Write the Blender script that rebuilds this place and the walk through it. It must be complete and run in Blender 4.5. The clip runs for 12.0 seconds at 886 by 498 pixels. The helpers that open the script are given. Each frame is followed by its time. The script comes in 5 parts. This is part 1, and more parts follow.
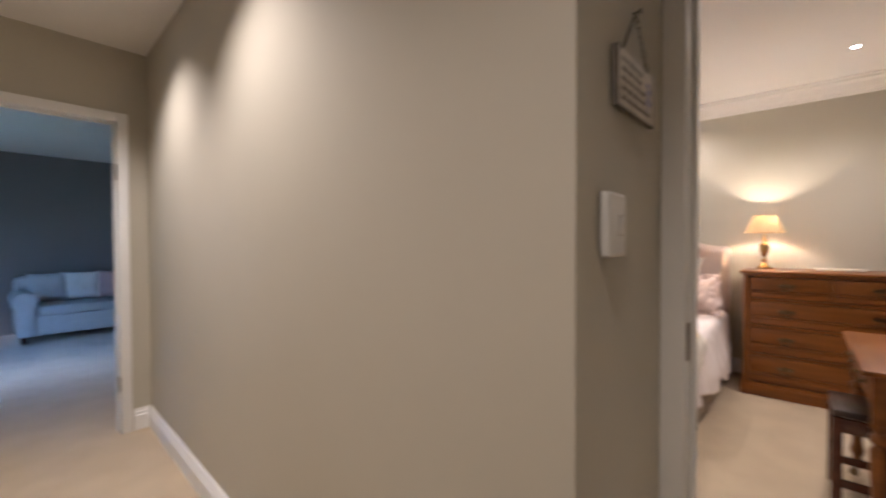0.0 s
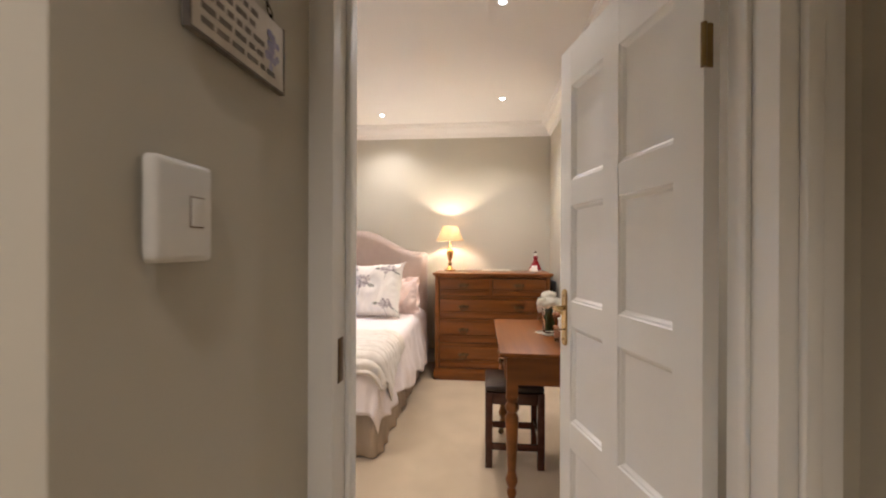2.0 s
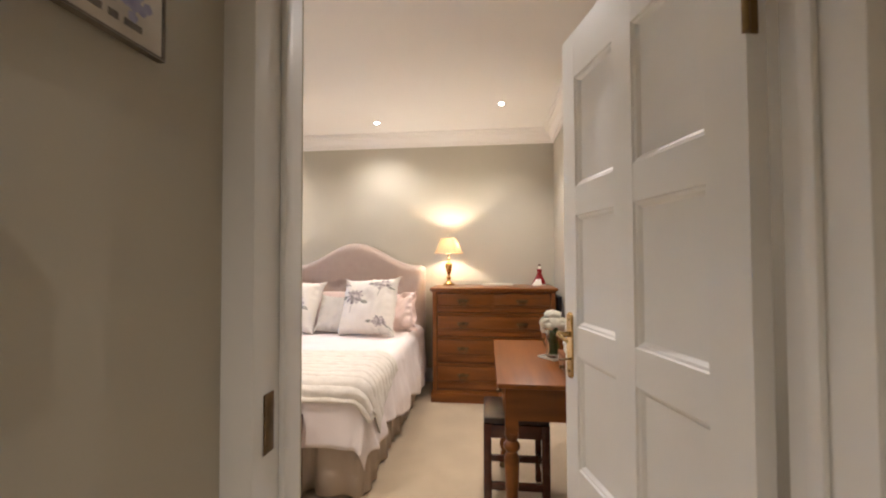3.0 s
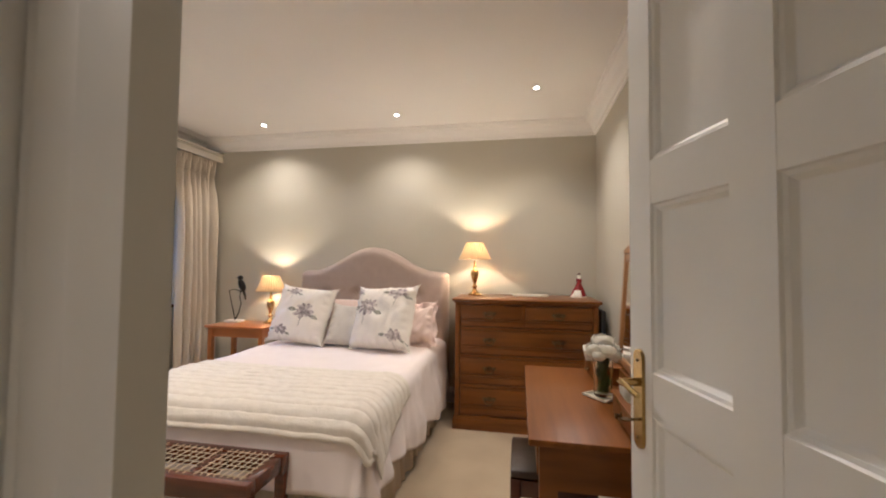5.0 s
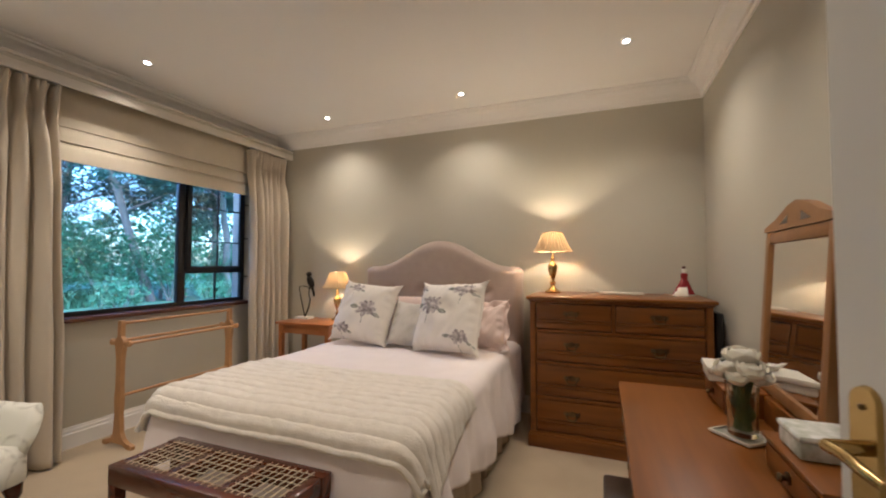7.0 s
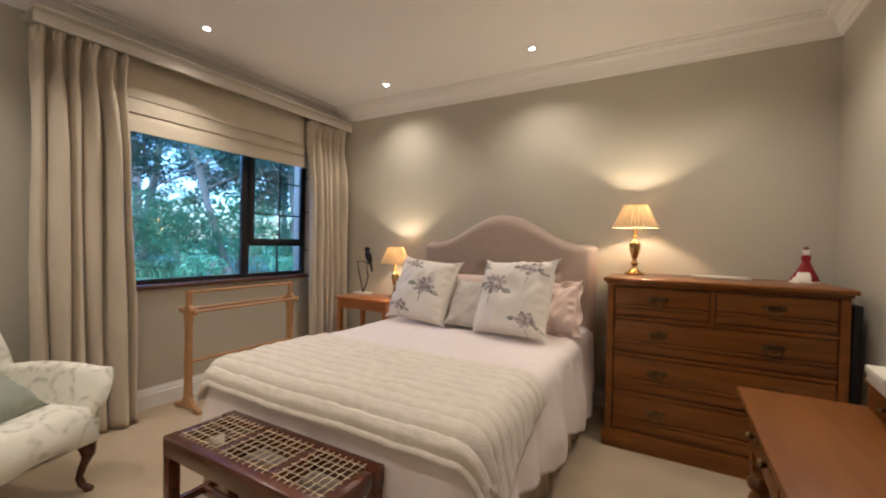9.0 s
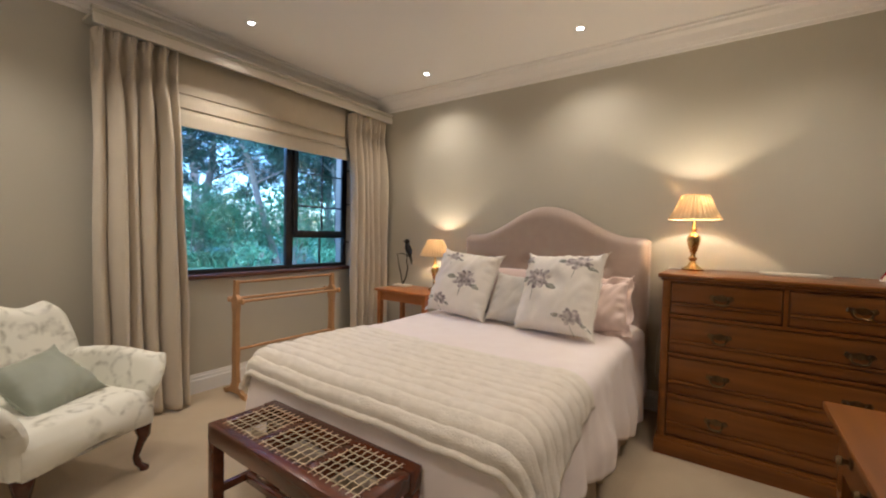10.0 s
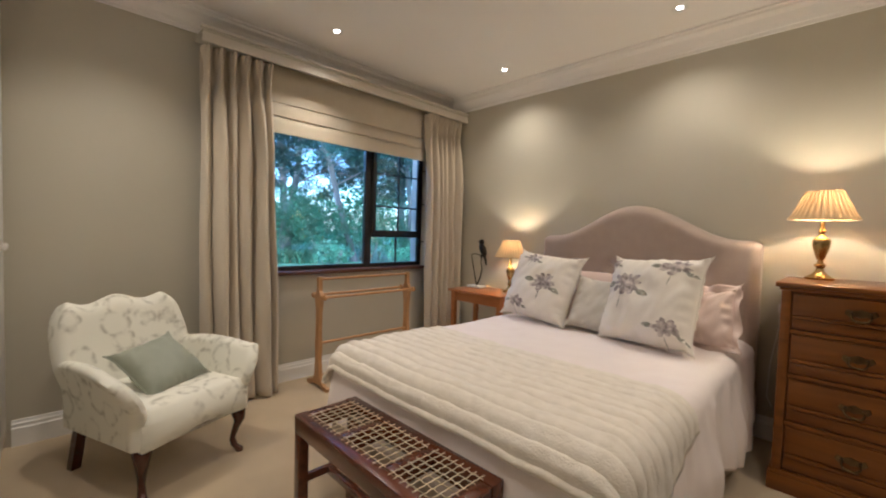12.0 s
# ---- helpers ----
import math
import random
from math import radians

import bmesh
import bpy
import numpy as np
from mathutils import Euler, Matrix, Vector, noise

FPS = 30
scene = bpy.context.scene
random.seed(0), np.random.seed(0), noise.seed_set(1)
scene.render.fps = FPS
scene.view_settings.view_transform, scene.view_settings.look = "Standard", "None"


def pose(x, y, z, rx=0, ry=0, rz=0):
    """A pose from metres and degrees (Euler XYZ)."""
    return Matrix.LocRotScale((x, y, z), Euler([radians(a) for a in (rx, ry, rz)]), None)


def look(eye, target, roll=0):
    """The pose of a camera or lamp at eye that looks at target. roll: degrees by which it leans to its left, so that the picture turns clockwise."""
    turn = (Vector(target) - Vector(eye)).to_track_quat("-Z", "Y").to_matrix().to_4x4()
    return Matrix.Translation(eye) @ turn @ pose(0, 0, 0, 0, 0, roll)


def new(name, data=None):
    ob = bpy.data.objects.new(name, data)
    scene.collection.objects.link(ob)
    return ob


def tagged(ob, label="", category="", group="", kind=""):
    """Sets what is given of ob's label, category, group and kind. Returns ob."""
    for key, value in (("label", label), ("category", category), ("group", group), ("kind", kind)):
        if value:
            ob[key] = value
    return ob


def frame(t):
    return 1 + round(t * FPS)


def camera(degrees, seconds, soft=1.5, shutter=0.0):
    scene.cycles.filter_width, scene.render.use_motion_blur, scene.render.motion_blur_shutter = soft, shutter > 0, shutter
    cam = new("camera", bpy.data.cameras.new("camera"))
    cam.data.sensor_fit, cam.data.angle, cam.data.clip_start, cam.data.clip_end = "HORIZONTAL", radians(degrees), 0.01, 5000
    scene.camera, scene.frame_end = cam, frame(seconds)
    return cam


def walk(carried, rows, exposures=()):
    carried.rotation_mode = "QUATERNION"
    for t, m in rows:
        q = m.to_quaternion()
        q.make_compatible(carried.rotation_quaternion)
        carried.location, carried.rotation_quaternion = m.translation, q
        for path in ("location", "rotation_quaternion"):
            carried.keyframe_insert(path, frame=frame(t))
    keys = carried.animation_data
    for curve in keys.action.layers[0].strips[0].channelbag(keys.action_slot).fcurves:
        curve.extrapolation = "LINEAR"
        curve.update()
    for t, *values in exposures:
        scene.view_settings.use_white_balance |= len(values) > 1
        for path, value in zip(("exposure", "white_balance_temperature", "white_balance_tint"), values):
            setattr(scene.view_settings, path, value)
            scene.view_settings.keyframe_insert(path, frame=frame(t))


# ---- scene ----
cam = camera(95.3, 12.0, soft=2.0, shutter=0.5)
PATH = [
    (0, (-0.013, 0.162, 1.256), (-1.337, 1.661, 1.22), -0.2),
    (0.5, (0.05, 0.208, 1.257), (-0.912, 1.962, 1.22), 0.0),
    (1, (0.068, 0.294, 1.256), (-0.525, 2.204, 1.229), 0.2),
    (1.5, (0.066, 0.389, 1.25), (-0.244, 2.365, 1.231), 0.3),
    (2, (0.081, 0.483, 1.243), (-0.109, 2.474, 1.24), 0.2),
    (2.5, (0.107, 0.6, 1.254), (-0.071, 2.592, 1.276), -0.0),
    (3, (0.131, 0.705, 1.264), (-0.086, 2.692, 1.316), -0.2),
    (5, (0.141, 1.13, 1.27), (-0.232, 3.093, 1.35), 0.6),
    (5.5, (0.126, 1.224, 1.268), (-0.323, 3.171, 1.346), 0.4),
    (6, (0.133, 1.33, 1.264), (-0.423, 3.25, 1.339), 0.1),
    (6.5, (0.142, 1.406, 1.26), (-0.521, 3.292, 1.334), 0.0),
    (7, (0.117, 1.485, 1.23), (-0.621, 3.342, 1.303), 0.1),
    (9, (-0.015, 1.691, 1.198), (-1.009, 3.426, 1.168), 1.1),
    (9.5, (-0.029, 1.728, 1.2), (-1.108, 3.411, 1.144), 1.3),
    (10, (-0.056, 1.755, 1.197), (-1.216, 3.382, 1.126), 1.3),
    (10.5, (-0.072, 1.776, 1.199), (-1.307, 3.347, 1.118), 1.3),
    (11, (-0.087, 1.784, 1.192), (-1.387, 3.302, 1.112), 1.3),
    (11.5, (-0.103, 1.782, 1.197), (-1.467, 3.243, 1.115), 1.4),
    (12, (-0.129, 1.773, 1.198), (-1.551, 3.177, 1.118), 1.7),
]
# the clip's camera opens up in the dim hall and closes down in the lit room: seconds, stops, kelvin, tint
EXPOSURES = [(0, 3.68, 5180, 24), (1, 3.72, 5150, 23), (2, 3.92, 5150, 20), (3, 3.92, 5180, 19), (5, 3.47, 5230, 18), (7, 3.08, 5400, 17), (9.5, 3.06, 5460, 17), (12, 3.03, 5400, 15)]
walk(cam, [(t, look(eye, target, roll)) for t, eye, target, roll in PATH], EXPOSURES)

# ---- light ----
world = bpy.data.worlds.new("dusk_sky")
scene.world = world
world.use_nodes = True
_n = world.node_tree.nodes
_sky = _n.new("ShaderNodeTexSky")
_sky.sky_type, _sky.sun_disc = "NISHITA", False
_sky.sun_elevation, _sky.sun_rotation = radians(28), radians(200)
_sky.air_density, _sky.dust_density, _sky.ozone_density = 1.2, 0.8, 7.0
_tint = _n.new("ShaderNodeMix")
_tint.data_type, _tint.blend_type = "RGBA", "MULTIPLY"
_tint.inputs["Factor"].default_value, _tint.inputs["B"].default_value = 1.0, (0.85, 0.98, 1.04, 1)
world.node_tree.links.new(_sky.outputs[0], _tint.inputs["A"])
world.node_tree.links.new(_tint.outputs["Result"], _n["Background"].inputs[0])
_n["Background"].inputs[1].default_value = 0.15 


def lamp(name, kind, m, energy, color, **kw):
    d = bpy.data.lights.new(name, kind)
    d.energy, d.color = energy, color
    for k, v in kw.items():
        setattr(d, k, v)
    ob = new(name, d)
    ob.matrix_world = m
    return ob


sun = lamp("sun", "SUN", look((0, 0, 10), (-6, 3.5, 3)), 1.4, (0.94, 0.97, 1.0), angle=radians(30))
CEIL, HALL_CEIL = 2.58, 2.52
WARM = (1.0, 0.82, 0.566)
LAMP_R, LAMP_L = 1.4, 1.15
# the last spot, at (-1.30, 1.95), is unseen: added to brighten the carpet
DOWNLIGHTS = [(-2.72, 3.23), (-2.25, 4.53), (-0.92, 4.475), (0.26, 4.12), (0.19, 2.69), (-2.56, 2.05), (-1.30, 1.95)]
# the last two are unseen, added to brighten the pier and the wall beside it
HALL_LIGHTS = [(-2.58, 0.46), (-1.52, 0.42), (-0.72, 0.18), (-0.05, 0.0)]


# ---- materials ----
def nodes_of(m):
    m.use_nodes = True
    t = m.node_tree
    return t.nodes, t.links, t.nodes["Principled BSDF"]


def mat(name, a, b=None, rough=0.6, scale=6.0, detail=4.0, bump=0.0, bscale=150.0, metal=0.0, stretch=(1, 1, 1), island=0.0, sheen=0.0, coat=0.0, contrast=1.0, fine=None):
    """Two-colour mottled surface with a fine relief."""
    m = bpy.data.materials.new(name)
    N, L, P = nodes_of(m)
    b = b or tuple(c * 0.88 for c in a)
    tc = N.new("ShaderNodeTexCoord")
    mp = N.new("ShaderNodeMapping")
    mp.inputs["Scale"].default_value = stretch
    L.new(tc.outputs["Object"], mp.inputs[0])
    no = N.new("ShaderNodeTexNoise")
    no.inputs["Scale"].default_value, no.inputs["Detail"].default_value = scale, detail
    L.new(mp.outputs[0], no.inputs["Vector"])
    rp = N.new("ShaderNodeValToRGB")
    rp.color_ramp.elements[0].position, rp.color_ramp.elements[1].position = 0.5 - 0.25 / contrast, 0.5 + 0.25 / contrast
    rp.color_ramp.elements[0].color, rp.color_ramp.elements[1].color = (*b, 1), (*a, 1)
    L.new(no.outputs[0], rp.inputs[0])
    col = rp.outputs[0]
    if island:
        g = N.new("ShaderNodeNewGeometry")
        hs = N.new("ShaderNodeHueSaturation")
        mr = N.new("ShaderNodeMapRange")
        mr.inputs["To Min"].default_value, mr.inputs["To Max"].default_value = 1 - island, 1 + island
        L.new(g.outputs["Random Per Island"], mr.inputs[0])
        L.new(mr.outputs[0], hs.inputs["Value"])
        L.new(col, hs.inputs["Color"])
        col = hs.outputs[0]
    L.new(col, P.inputs["Base Color"])
    P.inputs["Roughness"].default_value, P.inputs["Metallic"].default_value = rough, metal
    P.inputs["Sheen Weight"].default_value = sheen
    P.inputs["Coat Weight"].default_value = coat
    if bump:
        n2 = N.new("ShaderNodeTexNoise")
        n2.inputs["Scale"].default_value, n2.inputs["Detail"].default_value = bscale, 3
        L.new(mp.outputs[0] if fine is None else tc.outputs["Object"], n2.inputs["Vector"])
        bp = N.new("ShaderNodeBump")
        bp.inputs["Strength"].default_value, bp.inputs["Distance"].default_value = bump, 0.004
        L.new(n2.outputs[0], bp.inputs["Height"])
        L.new(bp.outputs[0], P.inputs["Normal"])
    return m


def glow(name, color, strength):
    m = bpy.data.materials.new(name)
    N, L, P = nodes_of(m)
    P.inputs["Base Color"].default_value = (*color, 1)
    P.inputs["Emission Color"].default_value = (*color, 1)
    P.inputs["Emission Strength"].default_value = strength
    return m


def clear(name, color=(1, 1, 1), rough=0.0, ior=1.45):
    m = bpy.data.materials.new(name)
    N, L, P = nodes_of(m)
    P.inputs["Base Color"].default_value = (*color, 1)
    P.inputs["Transmission Weight"].default_value = 1.0
    P.inputs["Roughness"].default_value, P.inputs["IOR"].default_value = rough, ior
    return m


WALL = mat("greige_paint", (0.534, 0.4985, 0.406), (0.504, 0.471, 0.382), 0.75, 1.7, 5, 0.05, 260)
CEILING = mat("ceiling_paint", (0.86, 0.83, 0.79), (0.83, 0.80, 0.76), 0.8, 1.3, 4, 0.06, 120)
TRIM = mat("white_gloss_paint", (0.86, 0.85, 0.82), (0.82, 0.81, 0.78), 0.45, 5, 4, 0.05, 60)
CARPET = mat("beige_carpet", (0.57, 0.455, 0.295), (0.48, 0.375, 0.24), 0.95, 5, 8, 0.8, 420, sheen=0.3)
WOOD = mat("polished_oak", (0.275, 0.098, 0.015), (0.125, 0.040, 0.006), 0.28, 5, 9, 0.10, 40, stretch=(0.35, 4.5, 4.5), coat=0.14, contrast=0.9)
WOOD.node_tree.nodes["Principled BSDF"].inputs["Specular IOR Level"].default_value = 0.3


# ---- mesh helpers ----
def box(bm, x0, x1, y0, y1, z0, z1, bevel=0.0, seg=2):
    r = bmesh.ops.create_cube(bm, size=1.0, matrix=Matrix.Translation(((x0 + x1) / 2, (y0 + y1) / 2, (z0 + z1) / 2)) @ Matrix.Diagonal((abs(x1 - x0), abs(y1 - y0), abs(z1 - z0), 1)))
    if bevel:
        es = {e for v in r["verts"] for e in v.link_edges}
        bmesh.ops.bevel(bm, geom=list(es), offset=bevel, segments=seg, profile=0.5, affect="EDGES")
    return bm


def boxes(*rows, bevel=0.0):
    bm = bmesh.new()
    for r in rows:
        box(bm, *r, bevel=bevel)
    return bm


def link_mesh(name, bm, material, smooth=False):
    me = bpy.data.meshes.new(name)
    bmesh.ops.recalc_face_normals(bm, faces=bm.faces)
    bm.to_mesh(me)
    bm.free()
    for m in (material if isinstance(material, (list, tuple)) else [material]):
        me.materials.append(m)
    if smooth:
        me.shade_smooth()
        me.set_sharp_from_angle(angle=radians(smooth if smooth is not True else 40))
    return new(name, me)


def part(name, bm, material, parent, label="", smooth=True):
    ob = link_mesh(name, bm, material, smooth)
    ob.parent = parent
    return tagged(ob, label)


def thing(name, label, category, x=0, y=0, z=0, rz=0, group="", kind=""):
    ob = new(name)
    ob.empty_display_size = 0.1
    ob.matrix_world = pose(x, y, z, 0, 0, rz)
    return tagged(ob, label, category, group, kind)


def structure(name, bm, material, label, category, smooth=False):
    return tagged(link_mesh(name, bm, material, smooth), label, category, kind="structure")


def lathe(bm, profile, seg=24, m=Matrix()):
    rings = []
    for r, z in profile:
        rings.append([bm.verts.new(m @ Vector((r * math.cos(2 * math.pi * k / seg), r * math.sin(2 * math.pi * k / seg), z))) for k in range(seg)])
    for a, b in zip(rings, rings[1:]):
        for k in range(seg):
            bm.faces.new((a[k], a[(k + 1) % seg], b[(k + 1) % seg], b[k]))
    bm.faces.new(rings[0][::-1])
    bm.faces.new(rings[-1])
    return bm


def tube(bm, pts, r, seg=10, taper=None):
    pts = [Vector(p) for p in pts]
    rings = []
    up = Vector((0.123, 0.31, 0.94)).normalized()
    for i, p in enumerate(pts):
        d = (pts[min(i + 1, len(pts) - 1)] - pts[max(i - 1, 0)]).normalized()
        a = d.cross(up)
        a = a.normalized() if a.length > 1e-3 else d.orthogonal().normalized()
        b = d.cross(a)
        rr = r if taper is None else r * (1 + (taper - 1) * i / (len(pts) - 1))
        rings.append([bm.verts.new(p + rr * (a * math.cos(2 * math.pi * k / seg) + b * math.sin(2 * math.pi * k / seg))) for k in range(seg)])
    for s, t in zip(rings, rings[1:]):
        for k in range(seg):
            bm.faces.new((s[k], s[(k + 1) % seg], t[(k + 1) % seg], t[k]))
    bm.faces.new(rings[0][::-1])
    bm.faces.new(rings[-1])
    return bm


def grid(bm, nu, nv, f, closed_u=False):
    vs = [[bm.verts.new(f(i / nu, j / nv)) for j in range(nv + 1)] for i in range(nu + (0 if closed_u else 1))]
    n = len(vs)
    for i in range(nu):
        for j in range(nv):
            bm.faces.new((vs[i][j], vs[(i + 1) % n][j], vs[(i + 1) % n][j + 1], vs[i][j + 1]))
    return vs


def profile_run(bm, section, a, b, flip=1):
    """A moulding: section of (out, up) swept from a to b; out is to the left of the way times flip."""
    a, b = Vector(a), Vector(b)
    d = (b - a).normalized()
    out = Vector((-d.y, d.x, 0)) * flip
    ra = [bm.verts.new(a + out * u + Vector((0, 0, v))) for u, v in section]
    rb = [bm.verts.new(b + out * u + Vector((0, 0, v))) for u, v in section]
    n = len(section)
    for k in range(n):
        bm.faces.new((ra[k], ra[(k + 1) % n], rb[(k + 1) % n], rb[k]))
    bm.faces.new(ra[::-1])
    bm.faces.new(rb)
    return bm


# ---- the shell ----
XW, XR, YH = -3.2, 0.81, 4.9          # faces of the window wall, the wall by the desk, the head wall
WX0, WX1 = -3.45, -3.2
WY0, WY1, WZ0, WZ1 = 2.98, 4.56, 0.86, 2.12   # window opening
structure("floor", boxes((-3.45, 1.0, 1.3, 5.1, -0.349, 0.0), (-3.45, 0.95, -1.15, 1.3, -0.349, 0.0)), CARPET, "beige looped-pile carpet through bedroom and hall", "floor")
structure("floor_lounge", boxes((-8.3, -3.45, -1.35, 2.6, -0.349, 0.0)), CARPET, "beige carpet of the dim lounge", "floor")
structure("wall_window", boxes((WX0, WX1, 0.9, WY0, 0, 2.7), (WX0, WX1, WY1, 5.1, 0, 2.7), (WX0, WX1, WY0, WY1, 0, WZ0), (WX0, WX1, WY0, WY1, WZ1, 2.7)), WALL, "greige painted wall around the garden window", "wall")
structure("wall_head", boxes((-3.2, 1.0, YH, 5.1, 0, 2.7)), WALL, "greige painted wall behind the bed", "wall")
structure("wall_desk", boxes((XR, 1.0, 1.42, YH, 0, 2.7)), WALL, "greige painted wall beside the dressing table", "wall")
structure("ceiling_bedroom", boxes((-3.2, XR, 1.42, YH, CEIL, 2.72)), CEILING, "warm white plaster ceiling with recessed spots", "ceiling")
structure("ceiling_hall", boxes((-3.35, 0.78, -1.0, 1.3, HALL_CEIL, 2.72)), CEILING, "white plaster ceiling of the hall", "ceiling")


def slab(bm, a, b, thick, z0, z1):
    """An upright slab along a to b, thick to the left of the way."""
    a, b = Vector((*a, 0)), Vector((*b, 0))
    d = (b - a).normalized()
    o = Vector((-d.y, d.x, 0)) * thick
    lo = [a, b, b + o, a + o]
    v = [bm.verts.new((p.x, p.y, z)) for z in (z0, z1) for p in lo]
    for f in ((0, 1, 2, 3), (7, 6, 5, 4), (0, 4, 5, 1), (1, 5, 6, 2), (2, 6, 7, 3), (3, 7, 4, 0)):
        bm.faces.new([v[k] for k in f])
    return bm


# the hall wall with the light switch's pier at its end
_b = bmesh.new()
_pl = [(-3.35, 0.90), (-0.283, 0.79), (-0.27, 1.548), (-0.40, 1.548), (-0.40, 1.0), (-3.35, 1.0)]
_v0 = [_b.verts.new((x, y, 0)) for x, y in _pl]
_v1 = [_b.verts.new((x, y, 2.7)) for x, y in _pl]
for k in range(6):
    _b.faces.new((_v0[k], _v0[(k + 1) % 6], _v1[(k + 1) % 6], _v1[k]))
_b.faces.new(_v0[::-1]), _b.faces.new(_v1)
structure("wall_hall", _b, WALL, "greige painted hall wall ending in a narrow pier", "wall")
structure("wall_over_door", boxes((-0.27, 0.69, 1.30, 1.42, 2.09, 2.7)), WALL, "greige painted wall over the bedroom door", "wall")
structure("wall_door_side", boxes((0.69, 1.0, 1.30, 1.42, 0, 2.7)), WALL, "greige painted wall beside the bedroom door", "wall")
structure("wall_niche", boxes((0.78, 0.95, -1.0, 1.30, 0, 2.7)), WALL, "greige painted side wall of the hall", "wall")
structure("wall_hall_back", boxes((-3.35, 0.95, -1.15, -1.0, 0, 2.7)), WALL, "greige painted back wall of the hall", "wall")
LD0, LD1, LDZ = -0.07, 0.735, 2.04    # lounge doorway
structure("wall_lounge", boxes((-3.45, -3.35, -1.15, LD0 - 0.04, 0, 2.7), (-3.45, -3.35, LD1 + 0.04, 0.9, 0, 2.7), (-3.45, -3.35, LD0 - 0.04, LD1 + 0.04, LDZ + 0.04, 2.7)), WALL, "greige painted end wall of the hall", "wall")
# lounge shell: daylight falls in through a garden door
# the wall paint again, with the lounge's dimness put into a darker colour
LOUNGE = mat("lounge_dimmed_paint", (0.25, 0.225, 0.21), (0.22, 0.20, 0.185), 0.8, 1.7, 5, 0.05, 200)
structure("wall_lounge_far", boxes((-8.3, -8.1, -1.35, 2.6, 0, 2.7)), LOUNGE, "far wall of the lounge, its paint darkened to stand for dim light", "wall")
structure("wall_lounge_side", boxes((-8.1, -3.45, 2.45, 2.6, 0, 2.7)), LOUNGE, "side wall of the lounge, its paint darkened to stand for dim light", "wall")
structure("wall_lounge_garden", boxes((-8.1, -3.45, -1.35, -1.2, 2.05, 2.7), (-8.1, -6.4, -1.35, -1.2, 0, 2.05), (-5.7, -3.45, -1.35, -1.2, 0, 2.05)), LOUNGE, "lounge wall with a garden door opening, its paint darkened to stand for dim light", "wall")
structure("ceiling_lounge", boxes((-8.1, -3.45, -1.2, 2.45, 2.5, 2.72)), CEILING, "white plaster lounge ceiling", "ceiling")
# ---- recessed spots ----
SPOT_RING = mat("white_spot_ring", (0.82, 0.80, 0.76), None, 0.4)
SPOT_GLOW = glow("spot_lens", (1.0, 0.88, 0.72), 6)


def downlight(x, y, z, energy, cone):
    t = thing("downlight", "small round recessed ceiling spot, lit warm white", "downlight", x, y, z, group="recessed ceiling spots")
    b = bmesh.new()
    lathe(b, [(0.040, -0.001), (0.046, -0.006), (0.036, -0.007), (0.022, -0.004), (0.018, -0.0015)], 28)
    part("trim_ring", b, SPOT_RING, t)
    b = bmesh.new()
    lathe(b, [(0.017, -0.001), (0.017, -0.003), (0.010, -0.0045)], 24)
    part("lens", b, SPOT_GLOW, t, "glowing glass lens")
    lamp("spot_lamp", "SPOT", pose(x, y, z - 0.012), energy, WARM, spot_size=radians(cone), spot_blend=1.0, shadow_soft_size=0.014)


for _x, _y in DOWNLIGHTS:
    downlight(_x, _y, CEIL, {(-1.30, 1.95): 5.0, (-2.56, 2.05): 5.6, (-2.25, 4.53): 3.9, (-0.92, 4.475): 3.8}.get((_x, _y), 5.4), 112 if _x < -2.5 else 132)
for _x, _y in HALL_LIGHTS:
    downlight(_x, _y, HALL_CEIL, {-0.05: 3.9, -0.72: 1.5}.get(_x, 7.8), 116)
# ---- more materials ----
BLACK_PAINT = mat("black_window_paint", (0.012, 0.013, 0.015), (0.02, 0.02, 0.022), 0.4, 20, 3, 0.1, 80)
BRASS = mat("aged_brass", (0.56, 0.40, 0.16), (0.40, 0.27, 0.10), 0.24, 14, 4, 0.04, 60, metal=1.0)
HINGE = mat("dull_brass", (0.30, 0.20, 0.075), (0.20, 0.13, 0.05), 0.4, 25, 4, 0.1, 80, metal=0.9)
DARK_BRASS = mat("dark_brass", (0.24, 0.16, 0.075), (0.07, 0.045, 0.022), 0.30, 25, 4, 0.1, 80, metal=0.9)
CURTAIN = mat("oatmeal_curtain_linen", (0.66, 0.58, 0.46), (0.60, 0.525, 0.415), 0.9, 8, 5, 0.5, 500, sheen=0.25, stretch=(1, 1, 0.35))
BLIND = mat("cream_blind_cloth", (0.66, 0.59, 0.47), (0.62, 0.55, 0.43), 0.9, 10, 5, 0.35, 500)
SILL_WOOD = mat("dark_sill_wood", (0.13, 0.05, 0.025), (0.08, 0.03, 0.016), 0.35, 8, 6, 0.1, 60, stretch=(4, 0.4, 4))
PINE = mat("waxed_pine", (0.52, 0.29, 0.12), (0.42, 0.22, 0.085), 0.42, 6, 6, 0.08, 60, stretch=(5, 0.5, 2))
NIGHT_WOOD = mat("honey_wood", (0.46, 0.17, 0.045), (0.33, 0.11, 0.028), 0.32, 6, 6, 0.06, 50, stretch=(0.5, 5, 5), coat=0.2)
DARK_WOOD = mat("dark_mahogany", (0.085, 0.022, 0.010), (0.045, 0.012, 0.006), 0.27, 6, 6, 0.08, 60, stretch=(0.5, 4, 4), coat=0.3)
BENCH_WOOD = mat("dark_imbuia", (0.135, 0.036, 0.014), (0.060, 0.018, 0.008), 0.25, 6, 7, 0.08, 60, stretch=(0.4, 5, 5), coat=0.35)
